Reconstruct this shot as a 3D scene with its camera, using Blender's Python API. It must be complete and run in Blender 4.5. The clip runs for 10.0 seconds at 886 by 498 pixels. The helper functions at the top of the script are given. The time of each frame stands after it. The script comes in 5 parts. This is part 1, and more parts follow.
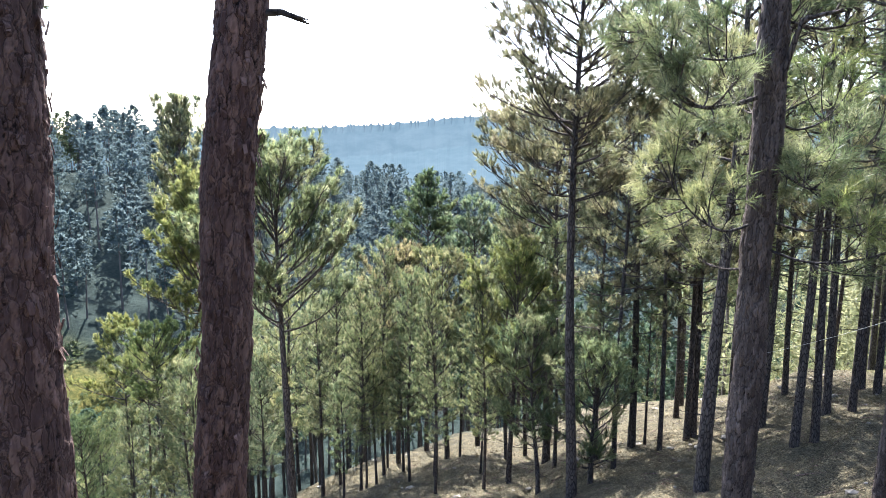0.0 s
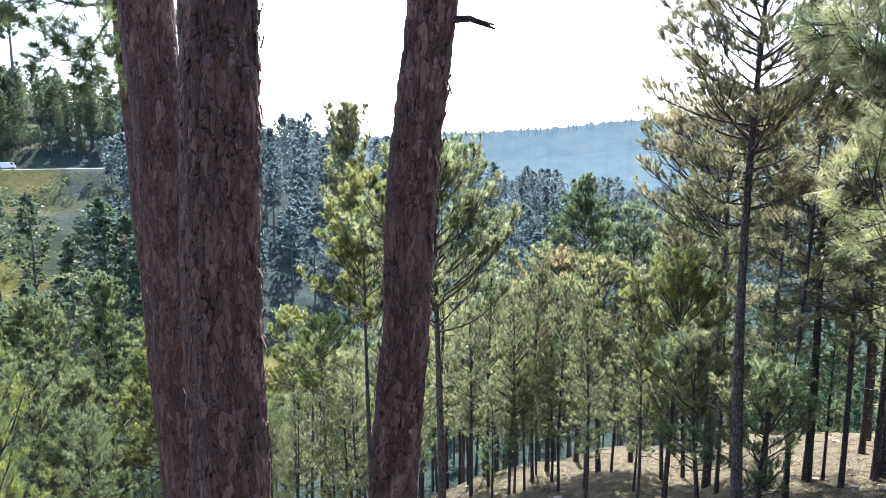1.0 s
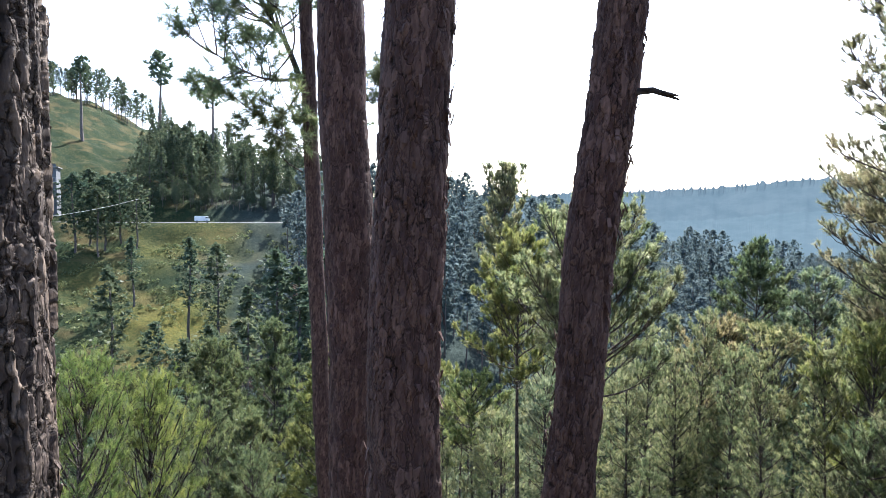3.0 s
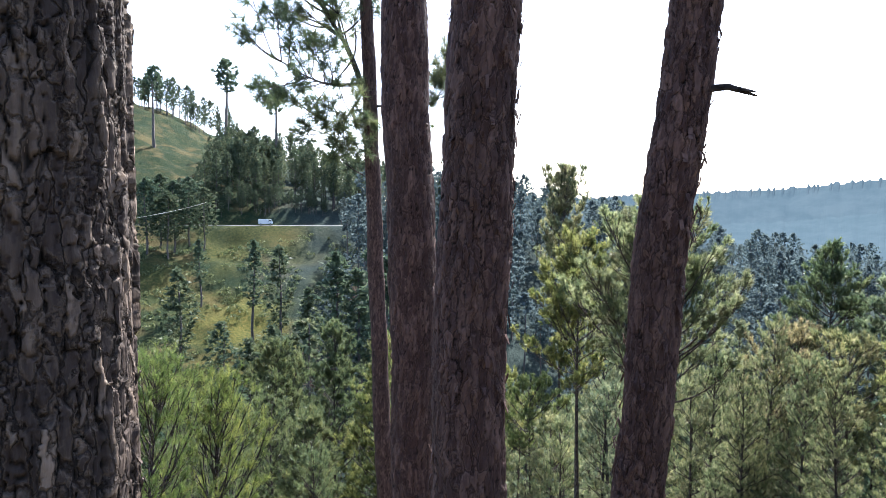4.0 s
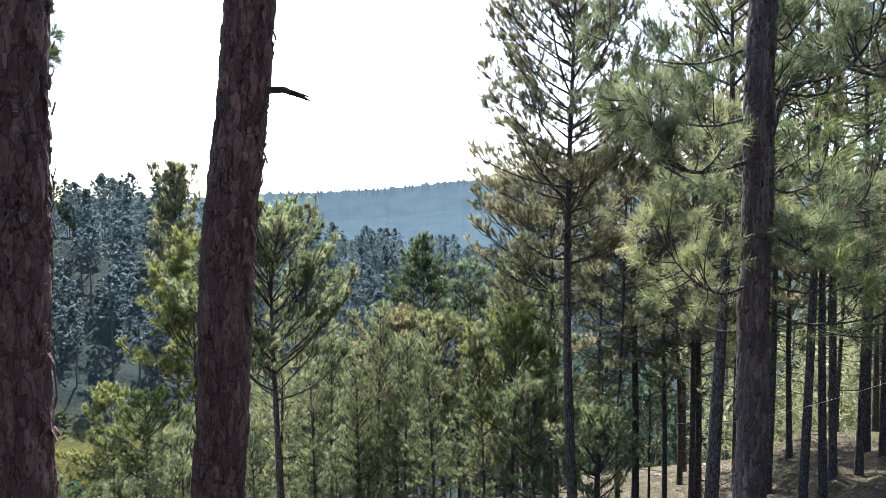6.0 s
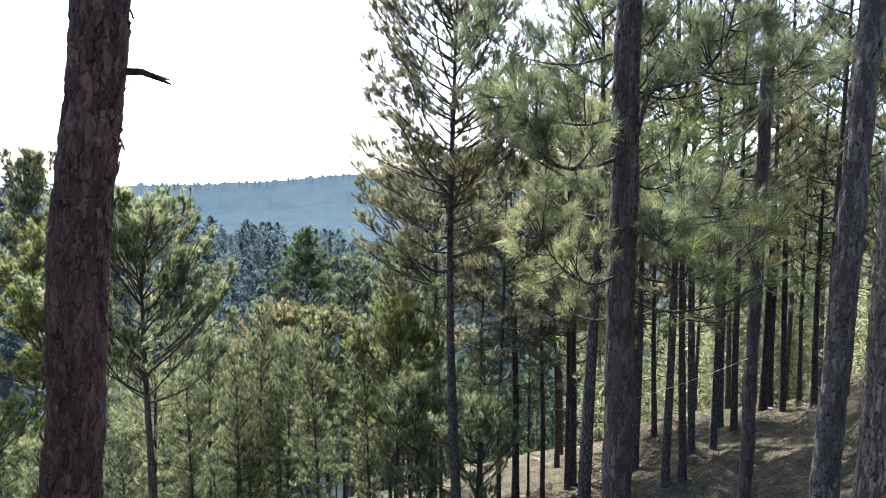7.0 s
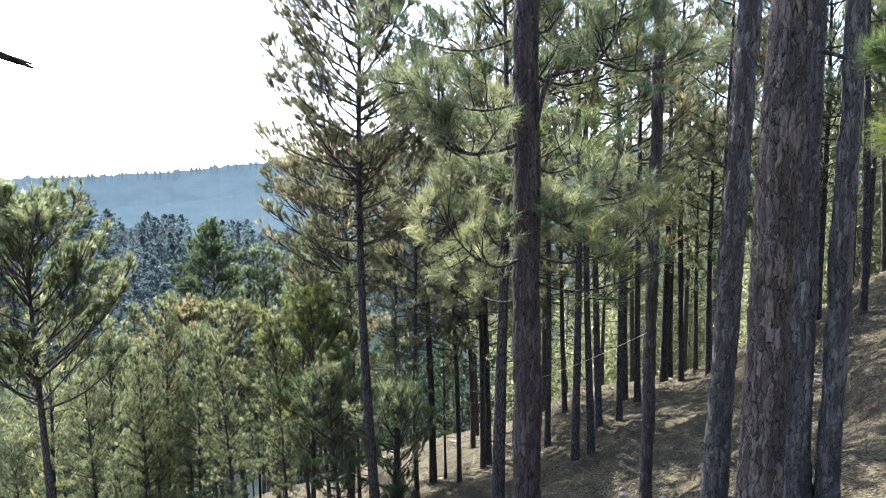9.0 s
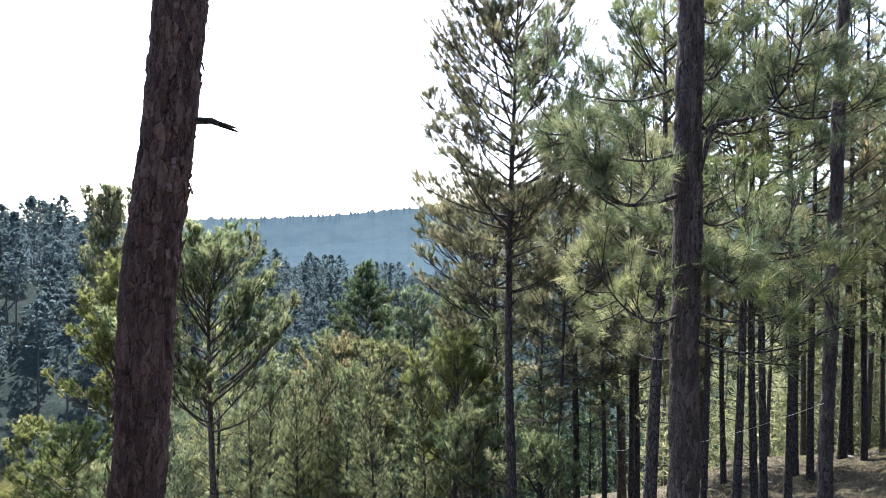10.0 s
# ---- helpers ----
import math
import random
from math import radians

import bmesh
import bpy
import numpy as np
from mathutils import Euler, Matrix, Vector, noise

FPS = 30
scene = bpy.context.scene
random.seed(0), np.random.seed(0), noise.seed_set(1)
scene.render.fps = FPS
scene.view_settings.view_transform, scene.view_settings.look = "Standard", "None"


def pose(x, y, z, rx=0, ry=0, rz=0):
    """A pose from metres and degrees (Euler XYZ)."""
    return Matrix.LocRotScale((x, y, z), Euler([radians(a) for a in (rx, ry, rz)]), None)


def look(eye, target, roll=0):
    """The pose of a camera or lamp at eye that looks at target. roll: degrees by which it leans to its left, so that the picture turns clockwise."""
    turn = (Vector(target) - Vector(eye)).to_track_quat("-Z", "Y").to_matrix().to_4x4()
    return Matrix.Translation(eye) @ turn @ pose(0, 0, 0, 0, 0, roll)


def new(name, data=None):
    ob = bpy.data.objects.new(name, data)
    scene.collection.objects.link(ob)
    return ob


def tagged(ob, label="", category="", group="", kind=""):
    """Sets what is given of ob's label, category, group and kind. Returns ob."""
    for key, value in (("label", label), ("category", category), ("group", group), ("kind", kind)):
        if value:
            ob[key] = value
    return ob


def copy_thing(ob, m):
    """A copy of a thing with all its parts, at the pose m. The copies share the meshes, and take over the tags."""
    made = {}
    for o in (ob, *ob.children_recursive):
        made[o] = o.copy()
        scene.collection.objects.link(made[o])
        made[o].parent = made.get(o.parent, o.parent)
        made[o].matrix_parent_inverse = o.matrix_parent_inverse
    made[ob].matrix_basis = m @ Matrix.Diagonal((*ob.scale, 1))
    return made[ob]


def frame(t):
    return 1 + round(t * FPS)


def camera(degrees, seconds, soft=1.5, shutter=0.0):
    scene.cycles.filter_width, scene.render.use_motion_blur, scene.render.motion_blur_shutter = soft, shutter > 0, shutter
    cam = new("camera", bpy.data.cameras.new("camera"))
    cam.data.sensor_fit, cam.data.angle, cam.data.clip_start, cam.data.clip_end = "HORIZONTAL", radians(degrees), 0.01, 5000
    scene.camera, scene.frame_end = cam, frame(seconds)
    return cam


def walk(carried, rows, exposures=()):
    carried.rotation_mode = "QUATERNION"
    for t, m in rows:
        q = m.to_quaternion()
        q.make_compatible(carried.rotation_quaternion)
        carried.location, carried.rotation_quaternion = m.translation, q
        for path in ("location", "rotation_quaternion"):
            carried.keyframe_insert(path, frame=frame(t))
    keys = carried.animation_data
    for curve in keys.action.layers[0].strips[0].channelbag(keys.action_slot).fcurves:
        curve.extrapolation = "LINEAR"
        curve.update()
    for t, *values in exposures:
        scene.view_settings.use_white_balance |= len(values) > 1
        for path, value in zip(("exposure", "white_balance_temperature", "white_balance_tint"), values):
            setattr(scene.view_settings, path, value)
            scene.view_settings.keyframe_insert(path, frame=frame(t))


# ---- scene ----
cam = camera(66.7, 10.0, 0.6)
PATH = [
    (0, (0.000, -0.000, 1.600), (-0.000, 1.977, 1.296), 0.01),
    (0.5, (-0.059, 0.010, 1.597), (-0.316, 1.972, 1.302), 0.02),
    (1, (-0.106, 0.006, 1.595), (-0.555, 1.933, 1.305), -0.09),
    (1.5, (-0.139, -0.010, 1.601), (-0.730, 1.883, 1.341), 0.20),
    (2, (-0.162, -0.031, 1.613), (-0.850, 1.835, 1.404), 0.63),
    (2.5, (-0.174, -0.045, 1.626), (-0.925, 1.802, 1.468), 0.60),
    (3, (-0.187, -0.067, 1.640), (-1.067, 1.725, 1.519), 0.50),
    (3.2, (-0.195, -0.070, 1.641), (-1.108, 1.706, 1.535), 0.45),
    (3.8, (-0.222, -0.068, 1.638), (-1.256, 1.640, 1.525), 0.35),
    (4.3, (-0.226, -0.051, 1.634), (-1.210, 1.686, 1.511), 0.36),
    (4.5, (-0.212, -0.039, 1.634), (-1.097, 1.750, 1.510), 0.44),
    (5, (-0.148, -0.013, 1.631), (-0.727, 1.897, 1.502), 0.08),
    (5.5, (-0.080, 0.000, 1.633), (-0.323, 1.981, 1.505), 0.08),
    (6, (-0.020, 0.007, 1.632), (-0.004, 2.003, 1.514), -0.57),
    (7.3, (0.056, 0.003, 1.619), (0.475, 1.953, 1.478), -0.48),
    (7.5, (0.075, 0.022, 1.626), (0.533, 1.964, 1.488), -0.95),
    (8, (0.087, 0.009, 1.626), (0.635, 1.927, 1.482), -0.75),
    (8.5, (0.104, -0.006, 1.618), (0.700, 1.894, 1.439), -1.14),
    (9, (0.120, -0.019, 1.614), (0.720, 1.881, 1.435), -1.26),
    (9.5, (0.101, -0.008, 1.621), (0.553, 1.935, 1.488), -1.01),
    (10, (0.054, -0.017, 1.657), (0.232, 1.975, 1.620), 0.01),
]
walk(cam, [(t, look(eye, target, roll)) for t, eye, target, roll in PATH],
     [(0, 2.46, 6020, 11), (1, 2.52, 6020, 11), (2.5, 2.12, 6020, 11), (4.5, 1.98, 6020, 11), (5.5, 1.90, 6020, 11), (7.5, 2.06, 6020, 11), (9, 2.18, 6020, 11), (9.5, 2.15, 6020, 11), (10, 1.92, 6020, 11)])

# ---- light ----
SUN_AZ, SUN_EL = 10.0, 49.0  # degrees right of +y is negative; height above the horizon
world = bpy.data.worlds.new("sky")
scene.world = world
world.use_nodes = True
wn = world.node_tree.nodes
sky = wn.new("ShaderNodeTexSky")
sky.sky_type = "NISHITA"
sky.sun_disc = False
sky.sun_elevation = radians(SUN_EL)
sky.sun_rotation = radians(-SUN_AZ)
sky.air_density, sky.dust_density, sky.ozone_density, sky.altitude = 1.0, 6.0, 1.0, 1200
world.node_tree.links.new(sky.outputs[0], wn["Background"].inputs[0])
wn["Background"].inputs[1].default_value = 0.15
sun = new("sun", bpy.data.lights.new("sun", "SUN"))
sun.data.energy, sun.data.angle, sun.data.color = 4.6, radians(0.6), (1.0, 0.95, 0.88)
sun_way = Vector((-math.sin(radians(SUN_AZ)) * math.cos(radians(SUN_EL)), math.cos(radians(SUN_AZ)) * math.cos(radians(SUN_EL)), math.sin(radians(SUN_EL))))
sun.matrix_world = look(sun_way * 300, (0, 0, 0))


# ---- materials ----
def nodes_of(name):
    m = bpy.data.materials.new(name)
    m.use_nodes = True
    n, l = m.node_tree.nodes, m.node_tree.links
    return m, n, l, n["Principled BSDF"]


def noise_node(n, l, scale, detail=4.0, stretch=None, coord="Object", rough=0.55):
    tc = n.new("ShaderNodeTexCoord")
    out = tc.outputs[coord]
    if stretch:
        mp = n.new("ShaderNodeMapping")
        mp.inputs["Scale"].default_value = stretch
        l.new(out, mp.inputs[0])
        out = mp.outputs[0]
    t = n.new("ShaderNodeTexNoise")
    t.inputs["Scale"].default_value, t.inputs["Detail"].default_value, t.inputs["Roughness"].default_value = scale, detail, rough
    l.new(out, t.inputs[0])
    return t


def ramp_node(n, l, value, stops):
    r = n.new("ShaderNodeValToRGB")
    while len(r.color_ramp.elements) < len(stops):
        r.color_ramp.elements.new(0.5)
    for e, (p, c) in zip(r.color_ramp.elements, stops):
        e.position, e.color = p, (*c, 1)
    l.new(value, r.inputs[0])
    return r


def mix_node(n, l, fac, a, b, mode="MIX"):
    m = n.new("ShaderNodeMix")
    m.data_type, m.blend_type = "RGBA", mode
    for sock, v in ((0, fac), (6, a), (7, b)):
        if isinstance(v, (int, float)):
            m.inputs[sock].default_value = v
        elif isinstance(v, tuple):
            m.inputs[sock].default_value = (*v, 1)
        else:
            l.new(v, m.inputs[sock])
    return m.outputs[2]


def bump_node(n, l, height, strength, distance):
    b = n.new("ShaderNodeBump")
    b.inputs["Strength"].default_value, b.inputs["Distance"].default_value = strength, distance
    l.new(height, b.inputs["Height"])
    return b


def plain(name, colour, rough=0.8, metal=0.0, vary=0.15, scale=6.0):
    m, n, l, p = nodes_of(name)
    t = noise_node(n, l, scale)
    r = ramp_node(n, l, t.outputs[0], [(0.3, tuple(c * (1 - vary) for c in colour)), (0.7, tuple(min(1, c * (1 + vary)) for c in colour))])
    l.new(r.outputs[0], p.inputs["Base Color"])
    p.inputs["Roughness"].default_value, p.inputs["Metallic"].default_value = rough, metal
    return m


def bark_plated(name, dark, mid, pale, cell=30.0, stretch=0.24, depth=0.007, gap=0.75):
    """Bark of the near trunks: plates that differ in colour, thin dark cracks between them, pale worn rims."""
    m, n, l, p = nodes_of(name)
    plate = n.new("ShaderNodeAttribute")
    plate.attribute_name = "plate"
    crack = n.new("ShaderNodeAttribute")
    crack.attribute_name = "crack"
    tc = n.new("ShaderNodeTexCoord")
    warp = noise_node(n, l, 13, 6)
    shift = n.new("ShaderNodeVectorMath")
    shift.operation = "MULTIPLY_ADD"
    l.new(warp.outputs["Color"], shift.inputs[0])
    shift.inputs[1].default_value = (0.06, 0.06, 0.16)
    l.new(tc.outputs["Object"], shift.inputs[2])
    mp = n.new("ShaderNodeMapping")
    mp.inputs["Scale"].default_value = (1, 1, stretch)
    l.new(shift.outputs[0], mp.inputs[0])
    edge, tone = n.new("ShaderNodeTexVoronoi"), n.new("ShaderNodeTexVoronoi")
    edge.feature = "DISTANCE_TO_EDGE"
    for v in (edge, tone):
        v.inputs["Scale"].default_value = cell
        l.new(mp.outputs[0], v.inputs[0])
    sep = n.new("ShaderNodeSeparateColor")
    l.new(tone.outputs["Color"], sep.inputs[0])
    both = n.new("ShaderNodeMath")
    both.operation = "MULTIPLY_ADD"
    l.new(sep.outputs[0], both.inputs[0])
    both.inputs[1].default_value = 0.5
    half = n.new("ShaderNodeMath")
    half.operation = "MULTIPLY"
    l.new(plate.outputs["Fac"], half.inputs[0])
    half.inputs[1].default_value = 0.55
    l.new(half.outputs[0], both.inputs[2])
    face = ramp_node(n, l, both.outputs[0], [(0.1, tuple(c * 0.75 for c in mid)), (0.45, mid), (0.68, tuple(0.55 * c + 0.45 * d for c, d in zip(mid, pale))), (0.9, pale)])
    grain = noise_node(n, l, 70, 6, (1, 1, 0.22))
    stain = noise_node(n, l, 3.5, 3, (1, 1, 0.4))
    c = mix_node(n, l, 0.6, face.outputs[0], ramp_node(n, l, grain.outputs[0], [(0.3, (0.4, 0.38, 0.37)), (0.7, (1.1, 1.1, 1.1))]).outputs[0], "MULTIPLY")
    c = mix_node(n, l, ramp_node(n, l, stain.outputs[0], [(0.42, (0, 0, 0)), (0.62, (1, 1, 1))]).outputs[0], c, mix_node(n, l, 0.3, c, (0.045, 0.030, 0.025)))
    rim = ramp_node(n, l, edge.outputs["Distance"], [(0.05, (0, 0, 0)), (0.09, (0.3, 0.3, 0.3)), (0.16, (0, 0, 0))])
    c = mix_node(n, l, rim.outputs[0], c, pale)
    here = noise_node(n, l, 16, 4, (1, 1, 0.4))
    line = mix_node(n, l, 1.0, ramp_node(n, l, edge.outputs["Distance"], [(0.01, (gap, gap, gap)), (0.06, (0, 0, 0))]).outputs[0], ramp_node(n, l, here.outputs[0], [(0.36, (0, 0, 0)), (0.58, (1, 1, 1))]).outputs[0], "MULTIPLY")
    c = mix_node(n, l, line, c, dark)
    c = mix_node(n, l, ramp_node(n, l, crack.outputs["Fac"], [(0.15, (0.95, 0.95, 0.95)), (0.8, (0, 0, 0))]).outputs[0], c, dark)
    l.new(c, p.inputs["Base Color"])
    p.inputs["Roughness"].default_value = 0.8
    p.inputs["Specular IOR Level"].default_value = 0.2
    fine = noise_node(n, l, 140, 5, (1, 1, 0.3))
    low = bump_node(n, l, ramp_node(n, l, edge.outputs["Distance"], [(0.0, (0, 0, 0)), (0.12, (1, 1, 1))]).outputs[0], 1.0, depth)
    top = bump_node(n, l, fine.outputs[0], 0.7, 0.006)
    l.new(low.outputs[0], top.inputs["Normal"])
    l.new(top.outputs[0], p.inputs["Normal"])
    return m


def bark_plain(name, dark, pale, burnt=True):
    """Bark of the trees farther off, with the fire-blackened foot that many of them have."""
    m, n, l, p = nodes_of(name)
    tc = n.new("ShaderNodeTexCoord")
    mp = n.new("ShaderNodeMapping")
    mp.inputs["Scale"].default_value = (1, 1, 0.32)
    l.new(tc.outputs["Object"], mp.inputs[0])
    v = n.new("ShaderNodeTexVoronoi")
    v.feature = "DISTANCE_TO_EDGE"
    v.inputs["Scale"].default_value = 16
    l.new(mp.outputs[0], v.inputs[0])
    t = noise_node(n, l, 9, 6, (1, 1, 0.3))
    c = ramp_node(n, l, t.outputs[0], [(0.3, dark), (0.7, pale)]).outputs[0]
    c = mix_node(n, l, ramp_node(n, l, v.outputs["Distance"], [(0.0, (1, 1, 1)), (0.16, (0, 0, 0))]).outputs[0], c, tuple(x * 0.35 for x in dark))
    info = n.new("ShaderNodeObjectInfo")
    c = mix_node(n, l, 1.0, c, ramp_node(n, l, info.outputs["Random"], [(0, (0.75, 0.75, 0.78)), (1, (1.2, 1.12, 1.05))]).outputs[0], "MULTIPLY")
    if burnt:
        sep = n.new("ShaderNodeSeparateXYZ")
        l.new(tc.outputs["Object"], sep.inputs[0])
        add = n.new("ShaderNodeMath")
        add.operation = "MULTIPLY_ADD"
        l.new(t.outputs[0], add.inputs[0])
        add.inputs[1].default_value = 2.6
        l.new(sep.outputs[2], add.inputs[2])
        c = mix_node(n, l, ramp_node(n, l, add.outputs[0], [(0.0, (1, 1, 1)), (1.0, (0, 0, 0))]).outputs[0], c, (0.018, 0.016, 0.016))
    l.new(c, p.inputs["Base Color"])
    p.inputs["Roughness"].default_value = 0.9
    p.inputs["Specular IOR Level"].default_value = 0.15
    l.new(bump_node(n, l, v.outputs["Distance"], 0.9, 0.05).outputs[0], p.inputs["Normal"])
    return m


def needle(name, stops, brown, through_light=0.45, patch=0.9, shine=0.4):
    m, n, l, p = nodes_of(name)
    geo = n.new("ShaderNodeNewGeometry")
    info = n.new("ShaderNodeObjectInfo")
    big = noise_node(n, l, patch, 2)
    tuft = n.new("ShaderNodeAttribute")
    tuft.attribute_name = "tuft"
    blend = n.new("ShaderNodeMath")
    blend.operation = "MULTIPLY_ADD"
    l.new(geo.outputs["Random Per Island"], blend.inputs[0])
    blend.inputs[1].default_value = 0.3
    l.new(tuft.outputs["Fac"], blend.inputs[2])
    c = ramp_node(n, l, blend.outputs[0], stops).outputs[0]
    c = mix_node(n, l, 1.0, c, ramp_node(n, l, info.outputs["Random"], [(0, (0.82, 0.88, 0.93)), (0.5, (1.0, 0.97, 1.0)), (1, (1.18, 1.02, 0.95))]).outputs[0], "MULTIPLY")
    c = mix_node(n, l, ramp_node(n, l, big.outputs[0], [(0.5, (0, 0, 0)), (0.72, (0.85, 0.85, 0.85))]).outputs[0], c, brown)
    l.new(c, p.inputs["Base Color"])
    p.inputs["Roughness"].default_value = 0.40
    p.inputs["Specular IOR Level"].default_value = shine
    tr = n.new("ShaderNodeBsdfTranslucent")
    l.new(c, tr.inputs[0])
    mx = n.new("ShaderNodeMixShader")
    mx.inputs[0].default_value = through_light
    l.new(p.outputs[0], mx.inputs[1])
    l.new(tr.outputs[0], mx.inputs[2])
    l.new(mx.outputs[0], n["Material Output"].inputs[0])
    return m


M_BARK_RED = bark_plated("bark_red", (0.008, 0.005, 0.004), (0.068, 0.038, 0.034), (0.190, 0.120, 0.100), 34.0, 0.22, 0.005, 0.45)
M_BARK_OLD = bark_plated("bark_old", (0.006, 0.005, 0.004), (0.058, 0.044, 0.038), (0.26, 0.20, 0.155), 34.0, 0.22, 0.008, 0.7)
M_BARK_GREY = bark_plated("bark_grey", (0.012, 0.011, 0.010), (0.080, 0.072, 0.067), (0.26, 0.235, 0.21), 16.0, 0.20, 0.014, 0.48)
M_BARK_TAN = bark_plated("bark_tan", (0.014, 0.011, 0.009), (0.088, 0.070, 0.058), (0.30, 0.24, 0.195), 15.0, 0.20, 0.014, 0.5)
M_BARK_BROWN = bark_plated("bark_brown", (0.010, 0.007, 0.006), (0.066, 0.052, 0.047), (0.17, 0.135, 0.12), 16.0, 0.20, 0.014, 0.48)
M_BARK = bark_plain("bark_far", (0.048, 0.043, 0.041), (0.120, 0.105, 0.097))
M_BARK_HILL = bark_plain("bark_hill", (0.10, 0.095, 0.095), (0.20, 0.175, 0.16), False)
M_NEEDLE = needle("needles", [(0, (0.050, 0.074, 0.038)), (0.3, (0.118, 0.155, 0.072)), (0.65, (0.25, 0.285, 0.125)), (1, (0.45, 0.47, 0.27))], (0.21, 0.195, 0.11), 0.62)
M_NEEDLE_DRY = needle("needles_dry", [(0, (0.052, 0.062, 0.038)), (0.3, (0.132, 0.142, 0.076)), (0.65, (0.275, 0.270, 0.135)), (1, (0.46, 0.44, 0.28))], (0.23, 0.19, 0.115), 0.62)
# Slightly cooler green: grey-green crowns, and some middle-distance haze put into the colour.
M_NEEDLE_MID = needle("needles_cool", [(0, (0.045, 0.070, 0.042)), (0.3, (0.108, 0.148, 0.082)), (0.65, (0.235, 0.27, 0.135)), (1, (0.41, 0.435, 0.26))], (0.20, 0.19, 0.115), 0.62)
# Paled base colour stands for the hazy light behind the brow.
M_NEEDLE_PALE = needle("needles_pale_haze", [(0, (0.11, 0.15, 0.085)), (0.5, (0.20, 0.24, 0.13)), (1, (0.33, 0.36, 0.21))], (0.24, 0.24, 0.14), 0.6, 0.3, 0.1)
M_NEEDLE_FRESH = needle("needles_fresh", [(0, (0.05, 0.09, 0.028)), (0.4, (0.105, 0.155, 0.042)), (1, (0.25, 0.30, 0.085))], (0.20, 0.21, 0.06), 0.55)
M_NEEDLE_LIME = needle("needles_lime", [(0, (0.045, 0.075, 0.026)), (0.4, (0.135, 0.175, 0.055)), (1, (0.34, 0.37, 0.13))], (0.25, 0.25, 0.09), 0.55)
M_NEEDLE_SHADE = needle("needles_shade", [(0, (0.032, 0.058, 0.030)), (0.4, (0.088, 0.128, 0.058)), (1, (0.22, 0.26, 0.11))], (0.15, 0.17, 0.075), 0.5)
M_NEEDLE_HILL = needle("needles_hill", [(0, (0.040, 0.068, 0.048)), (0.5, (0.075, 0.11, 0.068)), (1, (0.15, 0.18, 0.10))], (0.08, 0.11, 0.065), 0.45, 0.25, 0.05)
# Blue-grey base colour carries the haze over the woods across the valley.
M_NEEDLE_HAZE = needle("needles_hazed", [(0, (0.074, 0.105, 0.106)), (1, (0.106, 0.142, 0.138))], (0.088, 0.122, 0.122), 0.6, 0.1, 0.0)


def ground_material():
    m, n, l, p = nodes_of("forest_floor")
    cover = n.new("ShaderNodeAttribute")
    cover.attribute_name = "cover"
    fine, mid, big = noise_node(n, l, 22, 8), noise_node(n, l, 1.6, 5), noise_node(n, l, 0.12, 4)
    litter = ramp_node(n, l, fine.outputs[0], [(0.28, (0.034, 0.032, 0.024)), (0.5, (0.140, 0.121, 0.080)), (0.72, (0.33, 0.275, 0.165))]).outputs[0]
    litter = mix_node(n, l, ramp_node(n, l, mid.outputs[0], [(0.42, (0, 0, 0)), (0.62, (0.85, 0.85, 0.85))]).outputs[0], litter, ramp_node(n, l, fine.outputs[0], [(0.35, (0.042, 0.038, 0.027)), (0.65, (0.132, 0.120, 0.084))]).outputs[0])
    grass = ramp_node(n, l, mid.outputs[0], [(0.3, (0.014, 0.026, 0.012)), (0.5, (0.028, 0.040, 0.018)), (0.7, (0.058, 0.060, 0.026))]).outputs[0]
    patch = noise_node(n, l, 0.22, 6)
    grass = mix_node(n, l, ramp_node(n, l, patch.outputs[0], [(0.46, (0, 0, 0)), (0.56, (0.9, 0.9, 0.9))]).outputs[0], grass, (0.018, 0.032, 0.016))
    grass = mix_node(n, l, ramp_node(n, l, big.outputs[0], [(0.50, (0, 0, 0)), (0.62, (0.85, 0.85, 0.85))]).outputs[0], grass, mix_node(n, l, fine.outputs[0], (0.060, 0.052, 0.024), (0.110, 0.086, 0.038)))
    meadow = n.new("ShaderNodeAttribute")
    meadow.attribute_name = "meadow"
    grass = mix_node(n, l, meadow.outputs["Fac"], grass, ramp_node(n, l, mid.outputs[0], [(0.3, (0.055, 0.066, 0.020)), (0.55, (0.125, 0.120, 0.032)), (0.75, (0.20, 0.145, 0.045))]).outputs[0])
    under = n.new("ShaderNodeAttribute")
    under.attribute_name = "undergrowth"
    scrub = ramp_node(n, l, mid.outputs[0], [(0.3, (0.022, 0.034, 0.030)), (0.7, (0.044, 0.060, 0.054))]).outputs[0]
    c = mix_node(n, l, under.outputs["Fac"], mix_node(n, l, cover.outputs["Fac"], litter, grass), scrub)
    l.new(c, p.inputs["Base Color"])
    p.inputs["Roughness"].default_value = 0.95
    p.inputs["Specular IOR Level"].default_value = 0.05
    lumps = bump_node(n, l, noise_node(n, l, 4.5, 5).outputs[0], 0.9, 0.35)
    grit = bump_node(n, l, fine.outputs[0], 1.0, 0.16)
    l.new(lumps.outputs[0], grit.inputs["Normal"])
    l.new(grit.outputs[0], p.inputs["Normal"])
    return m


M_GROUND = ground_material()


# ---- mesh helpers ----
def mesh_of(name, verts, faces, material, smooth=False):
    me = bpy.data.meshes.new(name)
    me.from_pydata(np.asarray(verts, float).tolist() if isinstance(verts, np.ndarray) else verts, [], faces.tolist() if isinstance(faces, np.ndarray) else faces)
    me.materials.append(material)
    if smooth:
        me.polygons.foreach_set("use_smooth", [True] * len(me.polygons))
    return me


